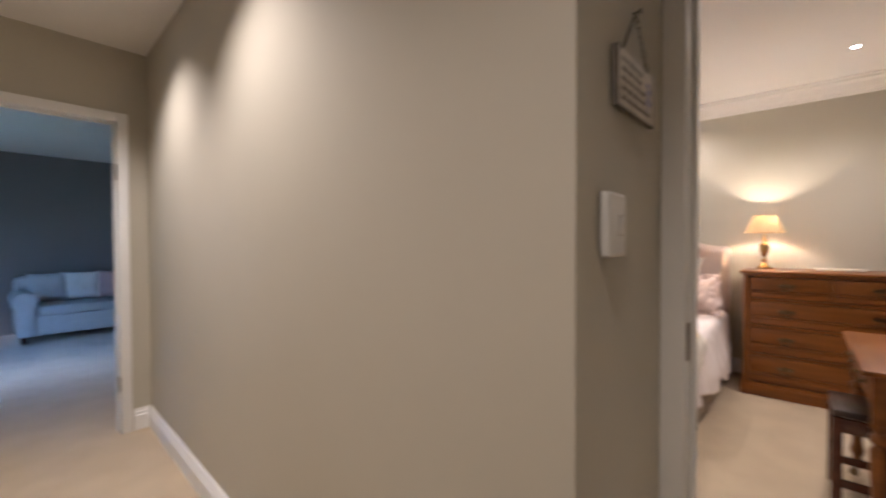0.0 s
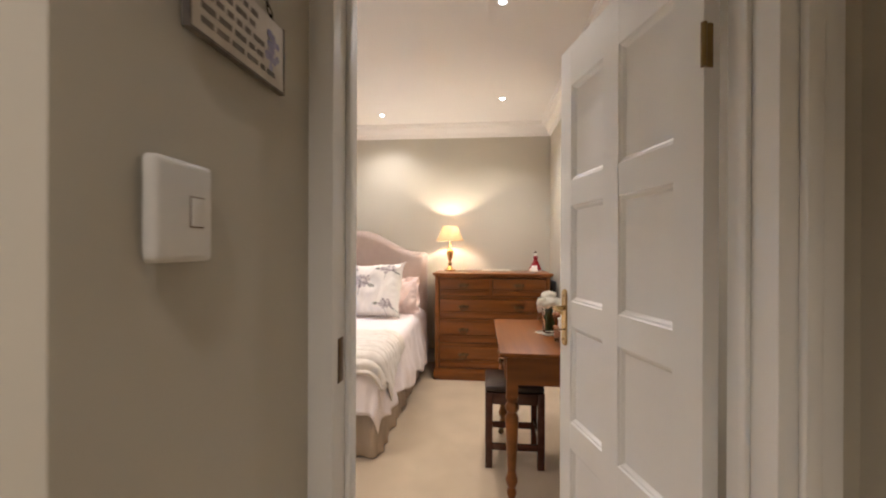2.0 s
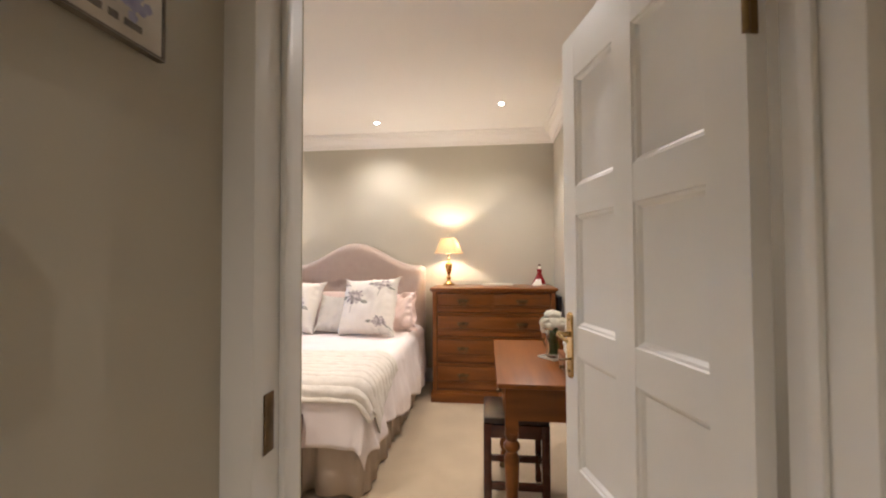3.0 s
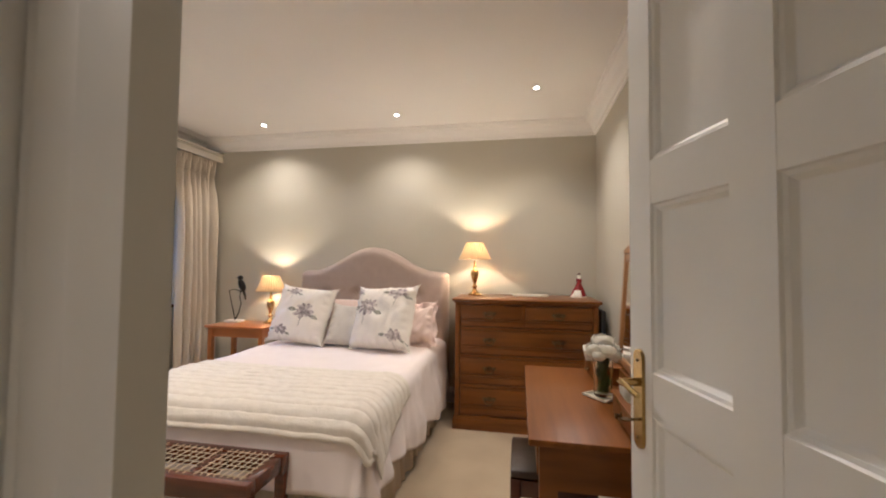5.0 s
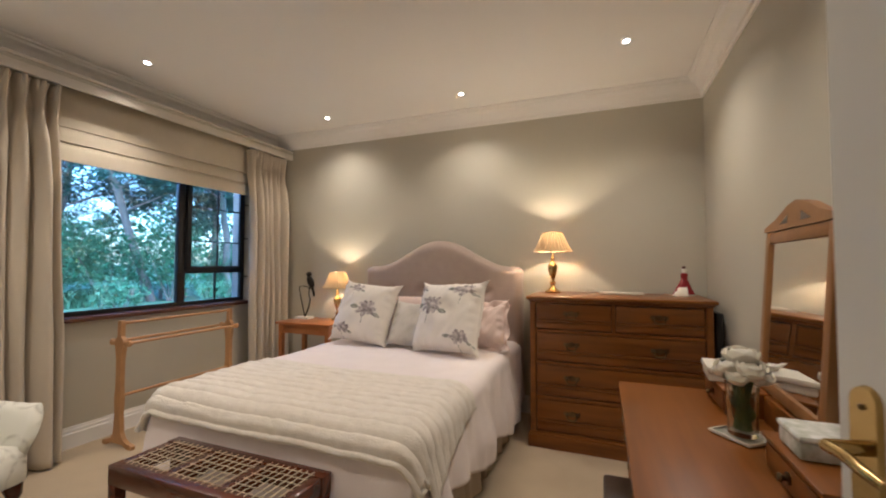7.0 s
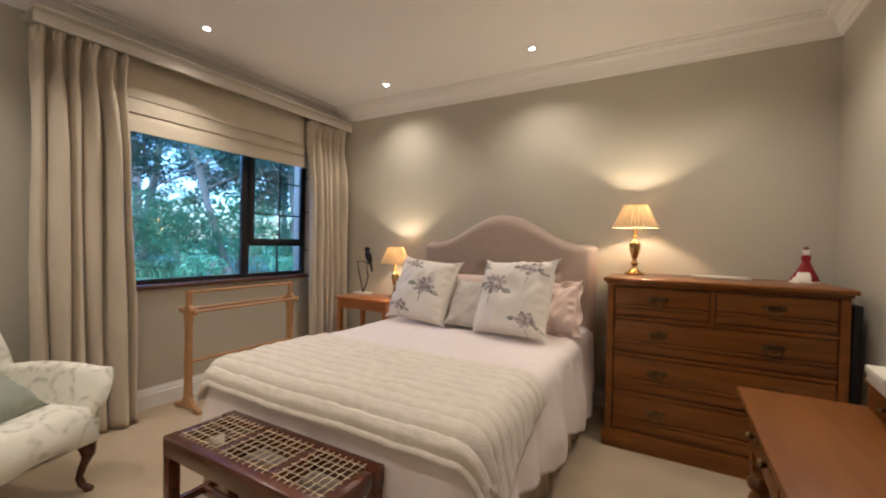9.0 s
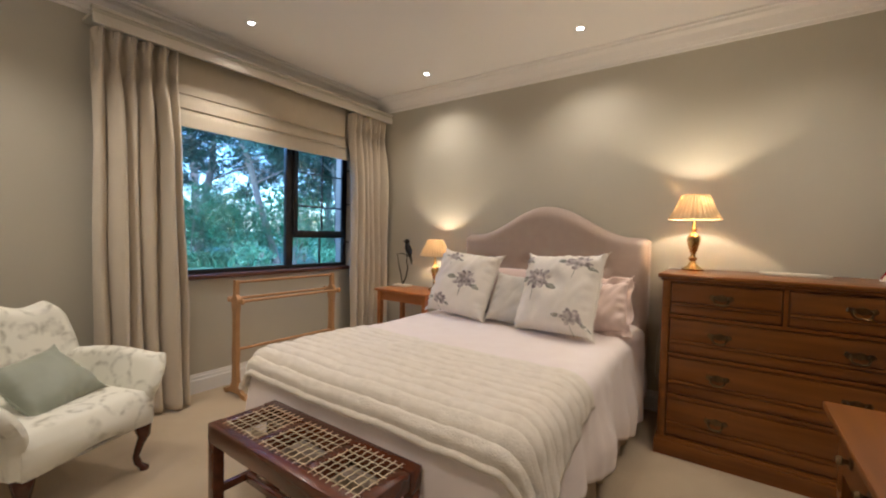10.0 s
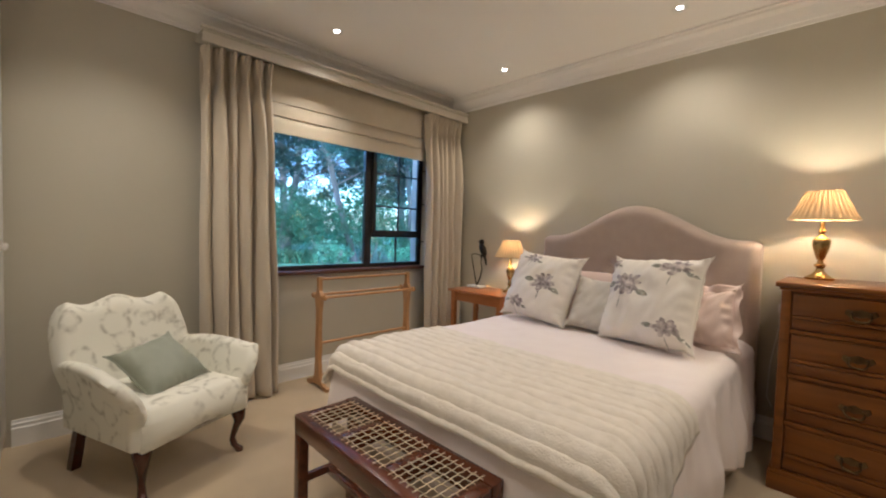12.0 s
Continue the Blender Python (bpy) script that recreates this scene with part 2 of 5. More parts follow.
THONG = mat("rawhide_thong", (0.78, 0.67, 0.47), (0.66, 0.54, 0.36), 0.6, 40, 4, 0.3, 200)
HEADBOARD_CLOTH = mat("taupe_pink_upholstery", (0.46, 0.365, 0.30), (0.42, 0.33, 0.27), 0.92, 14, 5, 0.4, 600, sheen=0.35)
SHEET = mat("blush_cotton", (0.87, 0.79, 0.76), (0.83, 0.745, 0.715), 0.9, 10, 5, 0.35, 300, sheen=0.15)
VALANCE = mat("mushroom_valance_cotton", (0.54, 0.45, 0.355), (0.48, 0.40, 0.31), 0.92, 10, 5, 0.35, 300)
THROW = mat("ivory_plush", (0.83, 0.768, 0.67), (0.735, 0.675, 0.58), 0.95, 24, 8, 0.9, 150, sheen=0.25, contrast=1.2)
PILLOW = mat("white_pillow_cotton", (0.88, 0.83, 0.755), (0.84, 0.79, 0.715), 0.9, 10, 5, 0.3, 350)
PINK_SHAM = mat("blush_pink_cotton", (0.74, 0.60, 0.54), (0.68, 0.54, 0.48), 0.9, 10, 5, 0.3, 350)
PINK_PILLOW = mat("dusty_pink_cotton", (0.62, 0.42, 0.37), (0.56, 0.37, 0.33), 0.9, 10, 5, 0.3, 350)
PRINT = mat("grey_violet_print", (0.66, 0.60, 0.56), (0.20, 0.16, 0.17), 0.9, 42, 7, 0.1, 300, contrast=1.5, island=0.22)
PRINT_LEAF = mat("grey_green_print", (0.20, 0.20, 0.17), (0.48, 0.46, 0.39), 0.9, 45, 6, 0.1, 300, contrast=1.6)
SAGE = mat("sage_satin", (0.31, 0.335, 0.27), (0.27, 0.295, 0.235), 0.5, 12, 5, 0.25, 260, sheen=0.2)
SOFA_CLOTH = mat("pale_sofa_cloth", (0.55, 0.54, 0.52), (0.50, 0.49, 0.47), 0.9, 12, 5, 0.3, 260)
PLASTIC = mat("white_plastic", (0.73, 0.71, 0.66), (0.70, 0.68, 0.63), 0.3, 8, 3, 0.02, 60)
BLACK_METAL = mat("black_iron", (0.012, 0.011, 0.010), (0.03, 0.025, 0.02), 0.45, 30, 4, 0.2, 120, metal=0.6)
LEATHER = mat("dark_leather", (0.035, 0.020, 0.016), (0.02, 0.012, 0.010), 0.28, 20, 6, 0.35, 260)
GLASS = clear("window_glass")
VASE_GLASS = clear("vase_glass", (0.93, 0.98, 0.94))
STEM = mat("green_stems", (0.06, 0.13, 0.035), (0.035, 0.08, 0.02), 0.5, 20)
PETAL = mat("ivory_petal", (0.92, 0.89, 0.80), (0.88, 0.84, 0.72), 0.6, 30, 4, 0.15, 120, island=0.06)
PAPER = mat("cream_paper", (0.74, 0.69, 0.58), None, 0.8, 20)
RED_GLAZE = mat("red_glaze", (0.30, 0.015, 0.018), (0.20, 0.01, 0.012), 0.25, 30)
MIRROR = bpy.data.materials.new("mirror_silver")
_N, _L, _P = nodes_of(MIRROR)
_P.inputs["Base Color"].default_value, _P.inputs["Metallic"].default_value, _P.inputs["Roughness"].default_value = (0.86, 0.87, 0.86, 1), 1.0, 0.015


def arcs_cloth():
    """Ivory cloth with faint grey-green scalloped sprays."""
    m = bpy.data.materials.new("sprigged_ivory_cloth")
    N, L, P = nodes_of(m)
    tc = N.new("ShaderNodeTexCoord")
    nz = N.new("ShaderNodeTexNoise")
    nz.inputs["Scale"].default_value = 9
    va = N.new("ShaderNodeVectorMath")
    va.operation = "MULTIPLY_ADD"
    va.inputs[1].default_value = (0.045, 0.045, 0.045)
    L.new(nz.outputs["Color"], va.inputs[0])
    L.new(tc.outputs["Object"], va.inputs[2])
    L.new(tc.outputs["Object"], nz.inputs["Vector"])
    vo = N.new("ShaderNodeTexVoronoi")
    vo.feature = "F1"
    vo.inputs["Scale"].default_value = 8.2
    L.new(va.outputs[0], vo.inputs["Vector"])
    rp = N.new("ShaderNodeValToRGB")
    rp.color_ramp.elements[0].position, rp.color_ramp.elements[1].position = 0.34, 0.60
    rp.color_ramp.elements[0].color, rp.color_ramp.elements[1].color = (0, 0, 0, 1), (0, 0, 0, 1)
    el = rp.color_ramp.elements.new(0.49)
    el.color = (1, 1, 1, 1)
    L.new(vo.outputs["Distance"], rp.inputs[0])
    n2 = N.new("ShaderNodeTexNoise")
    n2.inputs["Scale"].default_value, n2.inputs["Detail"].default_value = 26, 6
    L.new(tc.outputs["Object"], n2.inputs["Vector"])
    r2 = N.new("ShaderNodeValToRGB")
    r2.color_ramp.elements[0].position, r2.color_ramp.elements[1].position = 0.38, 0.66
    L.new(n2.outputs[0], r2.inputs[0])
    mu = N.new("ShaderNodeMath")
    mu.operation = "MULTIPLY"
    L.new(rp.outputs[0], mu.inputs[0]), L.new(r2.outputs[0], mu.inputs[1])
    mx = N.new("ShaderNodeMix")
    mx.data_type = "RGBA"
    mx.inputs["A"].default_value, mx.inputs["B"].default_value = (0.80, 0.785, 0.69, 1), (0.44, 0.42, 0.345, 1)
    L.new(mu.outputs[0], mx.inputs["Factor"])
    L.new(mx.outputs["Result"], P.inputs["Base Color"])
    P.inputs["Roughness"].default_value = 0.9
    n3 = N.new("ShaderNodeTexNoise")
    n3.inputs["Scale"].default_value = 400
    bp = N.new("ShaderNodeBump")
    bp.inputs["Strength"].default_value, bp.inputs["Distance"].default_value = 0.3, 0.003
    L.new(tc.outputs["Object"], n3.inputs["Vector"]), L.new(n3.outputs[0], bp.inputs["Height"]), L.new(bp.outputs[0], P.inputs["Normal"])
    return m


CHAIR_CLOTH = arcs_cloth()


def shade_cloth():
    """Gathered silk: streaks run with the pleats."""
    m = bpy.data.materials.new("pleated_shade_silk")
    N, L, P = nodes_of(m)
    tc = N.new("ShaderNodeTexCoord")
    gr = N.new("ShaderNodeTexGradient")
    gr.gradient_type = "RADIAL"
    L.new(tc.outputs["Object"], gr.inputs[0])
    mu = N.new("ShaderNodeMath")
    mu.operation, mu.inputs[1].default_value = "MULTIPLY", 32 * 2 * math.pi
    L.new(gr.outputs["Fac"], mu.inputs[0])
    sn = N.new("ShaderNodeMath")
    sn.operation = "SINE"
    L.new(mu.outputs[0], sn.inputs[0])
    nz = N.new("ShaderNodeTexNoise")
    nz.inputs["Scale"].default_value = 45
    L.new(tc.outputs["Object"], nz.inputs["Vector"])
    ad = N.new("ShaderNodeMath")
    ad.operation = "MULTIPLY_ADD"
    ad.inputs[1].default_value, ad.inputs[2].default_value = 0.6, 0.0
    L.new(sn.outputs[0], ad.inputs[0])
    L.new(nz.outputs[0], ad.inputs[2])
    mx2 = N.new("ShaderNodeMix")
    mx2.data_type = "RGBA"
    mx2.inputs["A"].default_value, mx2.inputs["B"].default_value = (0.055, 0.032, 0.013, 1), (0.40, 0.285, 0.145, 1)
    L.new(ad.outputs[0], mx2.inputs["Factor"])
    tr = N.new("ShaderNodeBsdfTranslucent")
    L.new(mx2.outputs["Result"], tr.inputs[0])
    P.inputs["Base Color"].default_value, P.inputs["Roughness"].default_value = (0.60, 0.44, 0.25, 1), 0.8
    mx = N.new("ShaderNodeMixShader")
    mx.inputs[0].default_value = 0.13
    L.new(P.outputs[0], mx.inputs[1]), L.new(tr.outputs[0], mx.inputs[2])
    L.new(mx.outputs[0], N["Material Output"].inputs["Surface"])
    return m


SHADE = shade_cloth()
BULB = glow("lit_bulb", (1.0, 0.80, 0.50), 4.7)

# ---- mouldings ----
CORNICE = [(0, 0), (0, -0.13), (0.012, -0.13), (0.016, -0.112), (0.030, -0.108), (0.036, -0.085), (0.060, -0.045), (0.095, -0.030), (0.100, -0.016), (0.118, -0.012), (0.118, 0)]
SKIRT = [(0, 0), (0.018, 0), (0.018, 0.095), (0.013, 0.102), (0.013, 0.118), (0.008, 0.126), (0.006, 0.140), (0, 0.140)]


def run_of(name, section, a, b, z, flip, label, category, material=TRIM):
    bm = profile_run(bmesh.new(), section, (*a, z), (*b, z), flip)
    return structure(name, bm, material, label, category)


run_of("trim_cornice_head", CORNICE, (XW, YH), (XR, YH), CEIL, -1, "moulded plaster cornice over the head wall", "cornice", CEILING)
run_of("trim_cornice_desk", CORNICE, (XR, 1.42), (XR, YH), CEIL, 1, "moulded plaster cornice over the dressing table wall", "cornice", CEILING)
run_of("trim_cornice_window", CORNICE, (XW, 1.64), (XW, YH), CEIL, -1, "moulded plaster cornice over the window wall", "cornice", CEILING)
run_of("baseboard_head", SKIRT, (XW, YH), (XR, YH), 0, -1, "white moulded skirting on the head wall", "skirting")
run_of("baseboard_window", SKIRT, (XW, 1.64), (XW, YH), 0, -1, "white moulded skirting under the window", "skirting")
run_of("baseboard_desk", SKIRT, (XR, 1.42), (XR, YH), 0, 1, "white moulded skirting beside the dressing table", "skirting")
run_of("baseboard_hall", SKIRT, (-3.35, 0.90), (-0.283, 0.79), 0, -1, "white moulded skirting along the hall", "skirting")
run_of("baseboard_pier", SKIRT, (-0.282, 0.79), (-0.274, 1.30), 0, -1, "white moulded skirting on the pier", "skirting")
run_of("baseboard_end", SKIRT, (-3.35, 0.80), (-3.35, 0.885), 0, -1, "short white skirting beside the lounge door", "skirting")
run_of("baseboard_niche", SKIRT, (0.78, -1.0), (0.78, 1.30), 0, 1, "white moulded skirting in the hall", "skirting")


# ---- door frames and doors ----
def door_frame(name, x0, x1, y0, y1, h, along, label, stop):
    """White timber lining: two jambs, a head and a stop. x is along the opening, y through the wall."""
    t = thing(name, label, "door frame", kind="structure")
    w = 0.058
    rows = {"jamb": [(x0 - w, x0, y0, y1, 0, h + w), (x1, x1 + w, y0, y1, 0, h + w)], "head": [(x0, x1, y0, y1, h, h + w)],
            "door_stop": [(x0, x0 + 0.012, stop, stop + 0.03, 0, h), (x1 - 0.012, x1, stop, stop + 0.03, 0, h), (x0 + 0.012, x1 - 0.012, stop, stop + 0.03, h - 0.012, h)]}
    for n, rr in rows.items():
        for r in rr:
            if along == "y":
                r = (r[2], r[3], r[0], r[1], r[4], r[5])
            part(n, boxes(r, bevel=0.004), TRIM, t)
    return t


_df = door_frame("door_frame_bedroom", -0.222, 0.628, 1.285, 1.445, 2.045, "x", "white painted timber frame of the bedroom door", 1.36)
# strike plate and architraves
part("strike_plate", boxes((-0.222, -0.219, 1.314, 1.342, 0.955, 1.050), bevel=0.001), DARK_BRASS, _df, "dark brass strike plate")
_b = boxes((0.690, 0.735, 1.276, 1.2995, 0, 2.13), bevel=0.006)
part("architrave", _b, TRIM, _df)
_b = boxes((0.66, 0.6895, 1.262, 1.2845, 0, 2.10), bevel=0.005)
part("moulding", _b, TRIM, _df)
part("architrave", boxes((-0.267, 0.659, 1.272, 1.284, 2.07, 2.13), bevel=0.005), TRIM, _df)
_lf = door_frame("door_frame_lounge", LD0, LD1, -3.465, -3.325, LDZ, "y", "cream painted frame of the open lounge doorway", -3.43)
for _z in (0.32, 1.72):
    part("hinge_leaf", boxes((-3.40, -3.345, LD1 - 0.004, LD1 + 0.001, _z - 0.05, _z + 0.05), bevel=0.001), DARK_BRASS, _lf, "dull brass hinge leaf")


def panel_door():
    """Eight-panel door, hinged at the origin, leaf along +x; one face at y = 0, the other at y = -T."""
    W, H, T = 0.752, 2.03, 0.040
    d = thing("door_1", "white painted eight-panel door standing wide open", "door", 0.582, 1.452, 0.006, 103.6, kind="structure")
    us = [(0.098, 0.340), (0.430, 0.662)]
    zs = [(0.10, 0.462), (0.562, 0.935), (1.032, 1.405), (1.503, 1.872)]
    # stiles and rails with the panels sunk between
    xs = [0.0] + [v for p in us for v in p] + [W]
    hs = [0.0] + [v for p in zs for v in p] + [H]
    b = bmesh.new()
    for i in (0, 2, 4):
        box(b, xs[i], xs[i + 1], -T, 0, 0, H)
    part("stile_frame", b, TRIM, d)
    b = bmesh.new()
    for i in (1, 3):
        for k in range(0, 10, 2):
            box(b, xs[i], xs[i + 1], -T + 0.0008, -0.0008, hs[k], hs[k + 1])
    part("rail_frame", b, TRIM, d)
    for x0, x1 in us:
        for z0, z1 in zs:
            b = bmesh.new()
            for yy, s in ((-0.012, 1), (-T + 0.012, -1)):
                # sloped bead round a raised field
                rings = []
                for inset, dep in ((0.0, 0.011), (0.003, 0.006), (0.010, 0.004), (0.017, -0.003), (0.019, -0.004)):
                    y = yy + s * dep
                    rings.append([b.verts.new(p) for p in ((x0 + inset, y, z0 + inset), (x1 - inset, y, z0 + inset), (x1 - inset, y, z1 - inset), (x0 + inset, y, z1 - inset))])
                for p, q in zip(rings, rings[1:]):
                    for k in range(4):
                        b.faces.new((p[k], p[(k + 1) % 4], q[(k + 1) % 4], q[k]))
                b.faces.new(rings[-1])
            part("panel", b, TRIM, d, smooth=False)
    # brass furniture on both faces
    for side, y in (("hall", 0.0), ("room", -T)):
        s = 1 if side == "hall" else -1
        b = bmesh.new()
        n = 10
        prof = [(-0.021, 0.87)] + [(-0.021, 1.055)] + [(0.021 * math.cos(math.pi - math.pi * k / n), 1.055 + 0.021 * math.sin(math.pi * k / n)) for k in range(1, n)] + [(0.021, 1.055), (0.021, 0.87)] + [(0.021 * math.cos(-math.pi * k / n), 0.87 + 0.021 * math.sin(-math.pi * k / n)) for k in range(1, n)]
        lo = [b.verts.new((0.709 + px, y, pz)) for px, pz in prof]
        hi = [b.verts.new((0.709 + px * 0.9, y + s * 0.007, 0.9625 + (pz - 0.9625) * 0.985)) for px, pz in prof]
        for k in range(len(prof)):
            b.faces.new((lo[k], lo[(k + 1) % len(prof)], hi[(k + 1) % len(prof)], hi[k]))
        b.faces.new(hi)
        plate = part("handle_plate", b, BRASS, d, "worn brass lever plate")
        b = bmesh.new()
        tube(b, [(0.709, y + s * 0.006, 1.0), (0.709, y + s * 0.045, 1.0)], 0.0095, 12)
        tube(b, [(0.713, y + s * 0.045, 1.0), (0.68, y + s * 0.05, 1.003), (0.655, y + s * 0.051, 0.997), (0.630, y + s * 0.049, 0.992)], 0.0078, 12, taper=0.75)
        lv = part("lever", b, BRASS, d, "brass lever handle")
        b = bmesh.new()
        tube(b, [(0.709, y + s * 0.006, 0.915), (0.709, y + s * 0.03, 0.915)], 0.0032, 8)
        bmesh.ops.create_cone(b, cap_ends=True, segments=14, radius1=0.011, radius2=0.011, depth=0.003, matrix=Matrix.Translation((0.709, y + s * 0.034, 0.915)))
        part("key", b, DARK_BRASS, d, "small brass key in the lock") if s > 0 else b.free()
        b = bmesh.new()
        for zz in (0.875, 1.05):
            bmesh.ops.create_uvsphere(b, u_segments=8, v_segments=5, radius=0.004, matrix=Matrix.Translation((0.709, y + s * 0.007, zz)))
        part("screw", b, DARK_BRASS, d)
    for z in (0.25, 1.70):
        b = bmesh.new()
        tube(b, [(-0.004, 0.004, z - 0.05), (-0.004, 0.004, z + 0.05)], 0.0065, 10)
        box(b, -0.004, -0.001, -0.020, 0.0, z - 0.05, z + 0.05)
        part("hinge", b, HINGE, d, "brass butt hinge")
    return d


panel_door()


def wardrobe():
    """White built-in cupboard doors beside the entry."""
    t = thing("wardrobe", "white built-in wardrobe with plain doors and small knobs", "wardrobe", -3.2, 1.0, 0)
    part("carcass", boxes((0.002, 2.795, 0.005, 0.60, 0.0, CEIL - 0.002)), TRIM, t)
    x = 0.02
    while x < 2.7:
        d = part("wardrobe_door", boxes((x, x + 0.455, 0.602, 0.622, 0.10, 2.30), bevel=0.003), TRIM, t)
        b = lathe(bmesh.new(), [(0.006, 0), (0.006, 0.012), (0.015, 0.02), (0.016, 0.028), (0.010, 0.034)], 14, Matrix.Translation((x + 0.40 if x < 0.1 else x + 0.05, 0.622, 1.08)) @ pose(0, 0, 0, -90))
        part("knob", b, PLASTIC, d)
        x += 0.46
    part("plinth", boxes((0.002, 2.795, 0.602, 0.606, 0.0, 0.09)), TRIM, t)


wardrobe()


# ---- hall fittings ----
def light_switch():
    t = thing("light_switch", "white plastic light switch with one rocker on the hall pier", "light switch", -0.2725, 0.922, 1.285, 0)
    b = box(bmesh.new(), -0.002, 0.013, -0.046, 0.046, -0.059, 0.059)
    es = [e for e in b.edges if all(v.co.x > 0.01 for v in e.verts) or abs(e.verts[0].co.x - e.verts[1].co.x) > 0.01]
    bmesh.ops.bevel(b, geom=es, offset=0.009, segments=4, profile=0.6, affect="EDGES")
    part("plate", b, PLASTIC, t)
    b = boxes((0.012, 0.0155, 0.006, 0.026, -0.017, 0.017), bevel=0.0015)
    part("rocker", b, PLASTIC, t)
    # dark plate under the rocker: its rim paints the shade of the gap
    part("rocker_gap_shade", boxes((0.0125, 0.0134, 0.0045, 0.0275, -0.0185, 0.0185)), DARK_BRASS, t, "thin dark plate standing in for the shaded gap round the rocker")


light_switch()


def hanging_sign():
    t = thing("wall_sign", "small cream lettered plaque with a lilac flower hung on a chain", "wall sign", -0.272, 1.042, 1.562, -1.0)
    board = mat("plaque_cream", (0.68, 0.63, 0.53), (0.50, 0.45, 0.36), 0.6, 18, 6, 0.2, 90)
    ink = mat("plaque_ink", (0.22, 0.185, 0.15), (0.10, 0.085, 0.07), 0.7, 40)
    lilac = mat("lilac_print", (0.20, 0.20, 0.36), (0.42, 0.40, 0.52), 0.7, 50, 5, contrast=1.5)
    bd = part("board", boxes((0.002, 0.010, -0.108, 0.108, -0.052, 0.055), bevel=0.002), board, t)
    part("edge", boxes((0.0005, 0.0105, -0.112, 0.112, -0.056, -0.0525), (0.0005, 0.0105, -0.112, -0.1085, -0.0525, 0.0575), (0.0005, 0.0105, 0.1085, 0.112, -0.0525, 0.0575)), ink, t, "dark edge")
    rnd = random.Random(4)
    for k, z in enumerate((0.036, 0.018, 0.0, -0.018, -0.036)):
        b, y = bmesh.new(), -0.092
        while y < (0.03 if k < 4 else 0.06):
            w = rnd.uniform(0.010, 0.03)
            box(b, 0.0102, 0.0108, y, y + w, z - 0.004, z + 0.004)
            y += w + 0.007
        part("lettering", b, ink, bd)
    b = bmesh.new()
    for k in range(26):
        a, r = rnd.uniform(0, 6.28), rnd.uniform(0, 0.024)
        c = Vector((0.0104 + 0.00003 * k, 0.072 + r * math.cos(a) * 0.8, 0.0 + r * math.sin(a) * 1.3))
        q = [b.verts.new(c + Vector((0, 0.007 * math.cos(j * 1.2566), 0.007 * math.sin(j * 1.2566)))) for j in range(5)]
        b.faces.new(q)
    part("flower_print", b, lilac, bd, "lilac flower print")
    top = Vector((0.006, 0.0, 0.155))
    for y in (-0.085, 0.085):
        end = Vector((0.006, y, 0.05))
        n = 9
        b = bmesh.new()
        for k in range(n):
            p, q = end.lerp(top, k / n), end.lerp(top, (k + 1) / n)
            c, d = (p + q) / 2, (q - p)
            L, nrm = d.length * 0.66, d.normalized()
            side = Vector((1, 0, 0)) if k % 2 else nrm.cross(Vector((1, 0, 0)))
            pts = [c + nrm * L * math.cos(a) + side * 0.0032 * math.sin(a) for a in [2 * math.pi * j / 10 for j in range(11)]]
            tube(b, pts, 0.0010, 5)
        part("chain", b, BLACK_METAL, t, "thin dark link chain")
    b = lathe(bmesh.new(), [(0.002, 0), (0.002, 0.012), (0.006, 0.013), (0.006, 0.016)], 10, Matrix.Translation((0.0, 0, 0.157)) @ pose(0, 0, 0, 0, 90))
    part("nail", b, BLACK_METAL, t)


hanging_sign()


def cushion_bm(w, h, t, n=14, seed=0, ear=0.13, crease=0.010):
    """A filled pillow: w along x, h along z, thickest t along y; corners drawn out into ears."""
    def f(sign):
        def g(a, b):
            u, v = 2 * a - 1, 2 * b - 1
            x = u * w / 2 * (1 - ear * (1 - v ** 6) * abs(u))
            z = v * h / 2 * (1 - ear * (1 - u ** 6) * abs(v))
            th = t / 2 * max(0.0, (1 - u ** 4)) ** 0.62 * max(0.0, (1 - v ** 4)) ** 0.62
            wr = (crease * noise.noise(Vector((x * 8 + seed * 7.3, z * 8, seed))) + 0.45 * crease * noise.noise(Vector((x * 26 - z * 14 + seed, z * 9 + x * 8, seed + 3)))) * min(1, th / 0.02)
            for near, run in ((1 - abs(v), x), (1 - abs(u), z)):
                wr += 0.42 * crease * math.sin(run * 95 + 5 * noise.noise(Vector((run * 12, seed, near)))) * math.exp(-((near - 0.10) / 0.11) ** 2)
            return Vector((x, sign * (th + 0.003) + wr, z))
        return g
    b = bmesh.new()
    grid(b, n, n, f(-1)), grid(b, n, n, f(1))
    edge = [v for v in b.verts if v.is_boundary]
    bmesh.ops.remove_doubles(b, verts=edge, dist=0.0065)
    return b, f(-1)


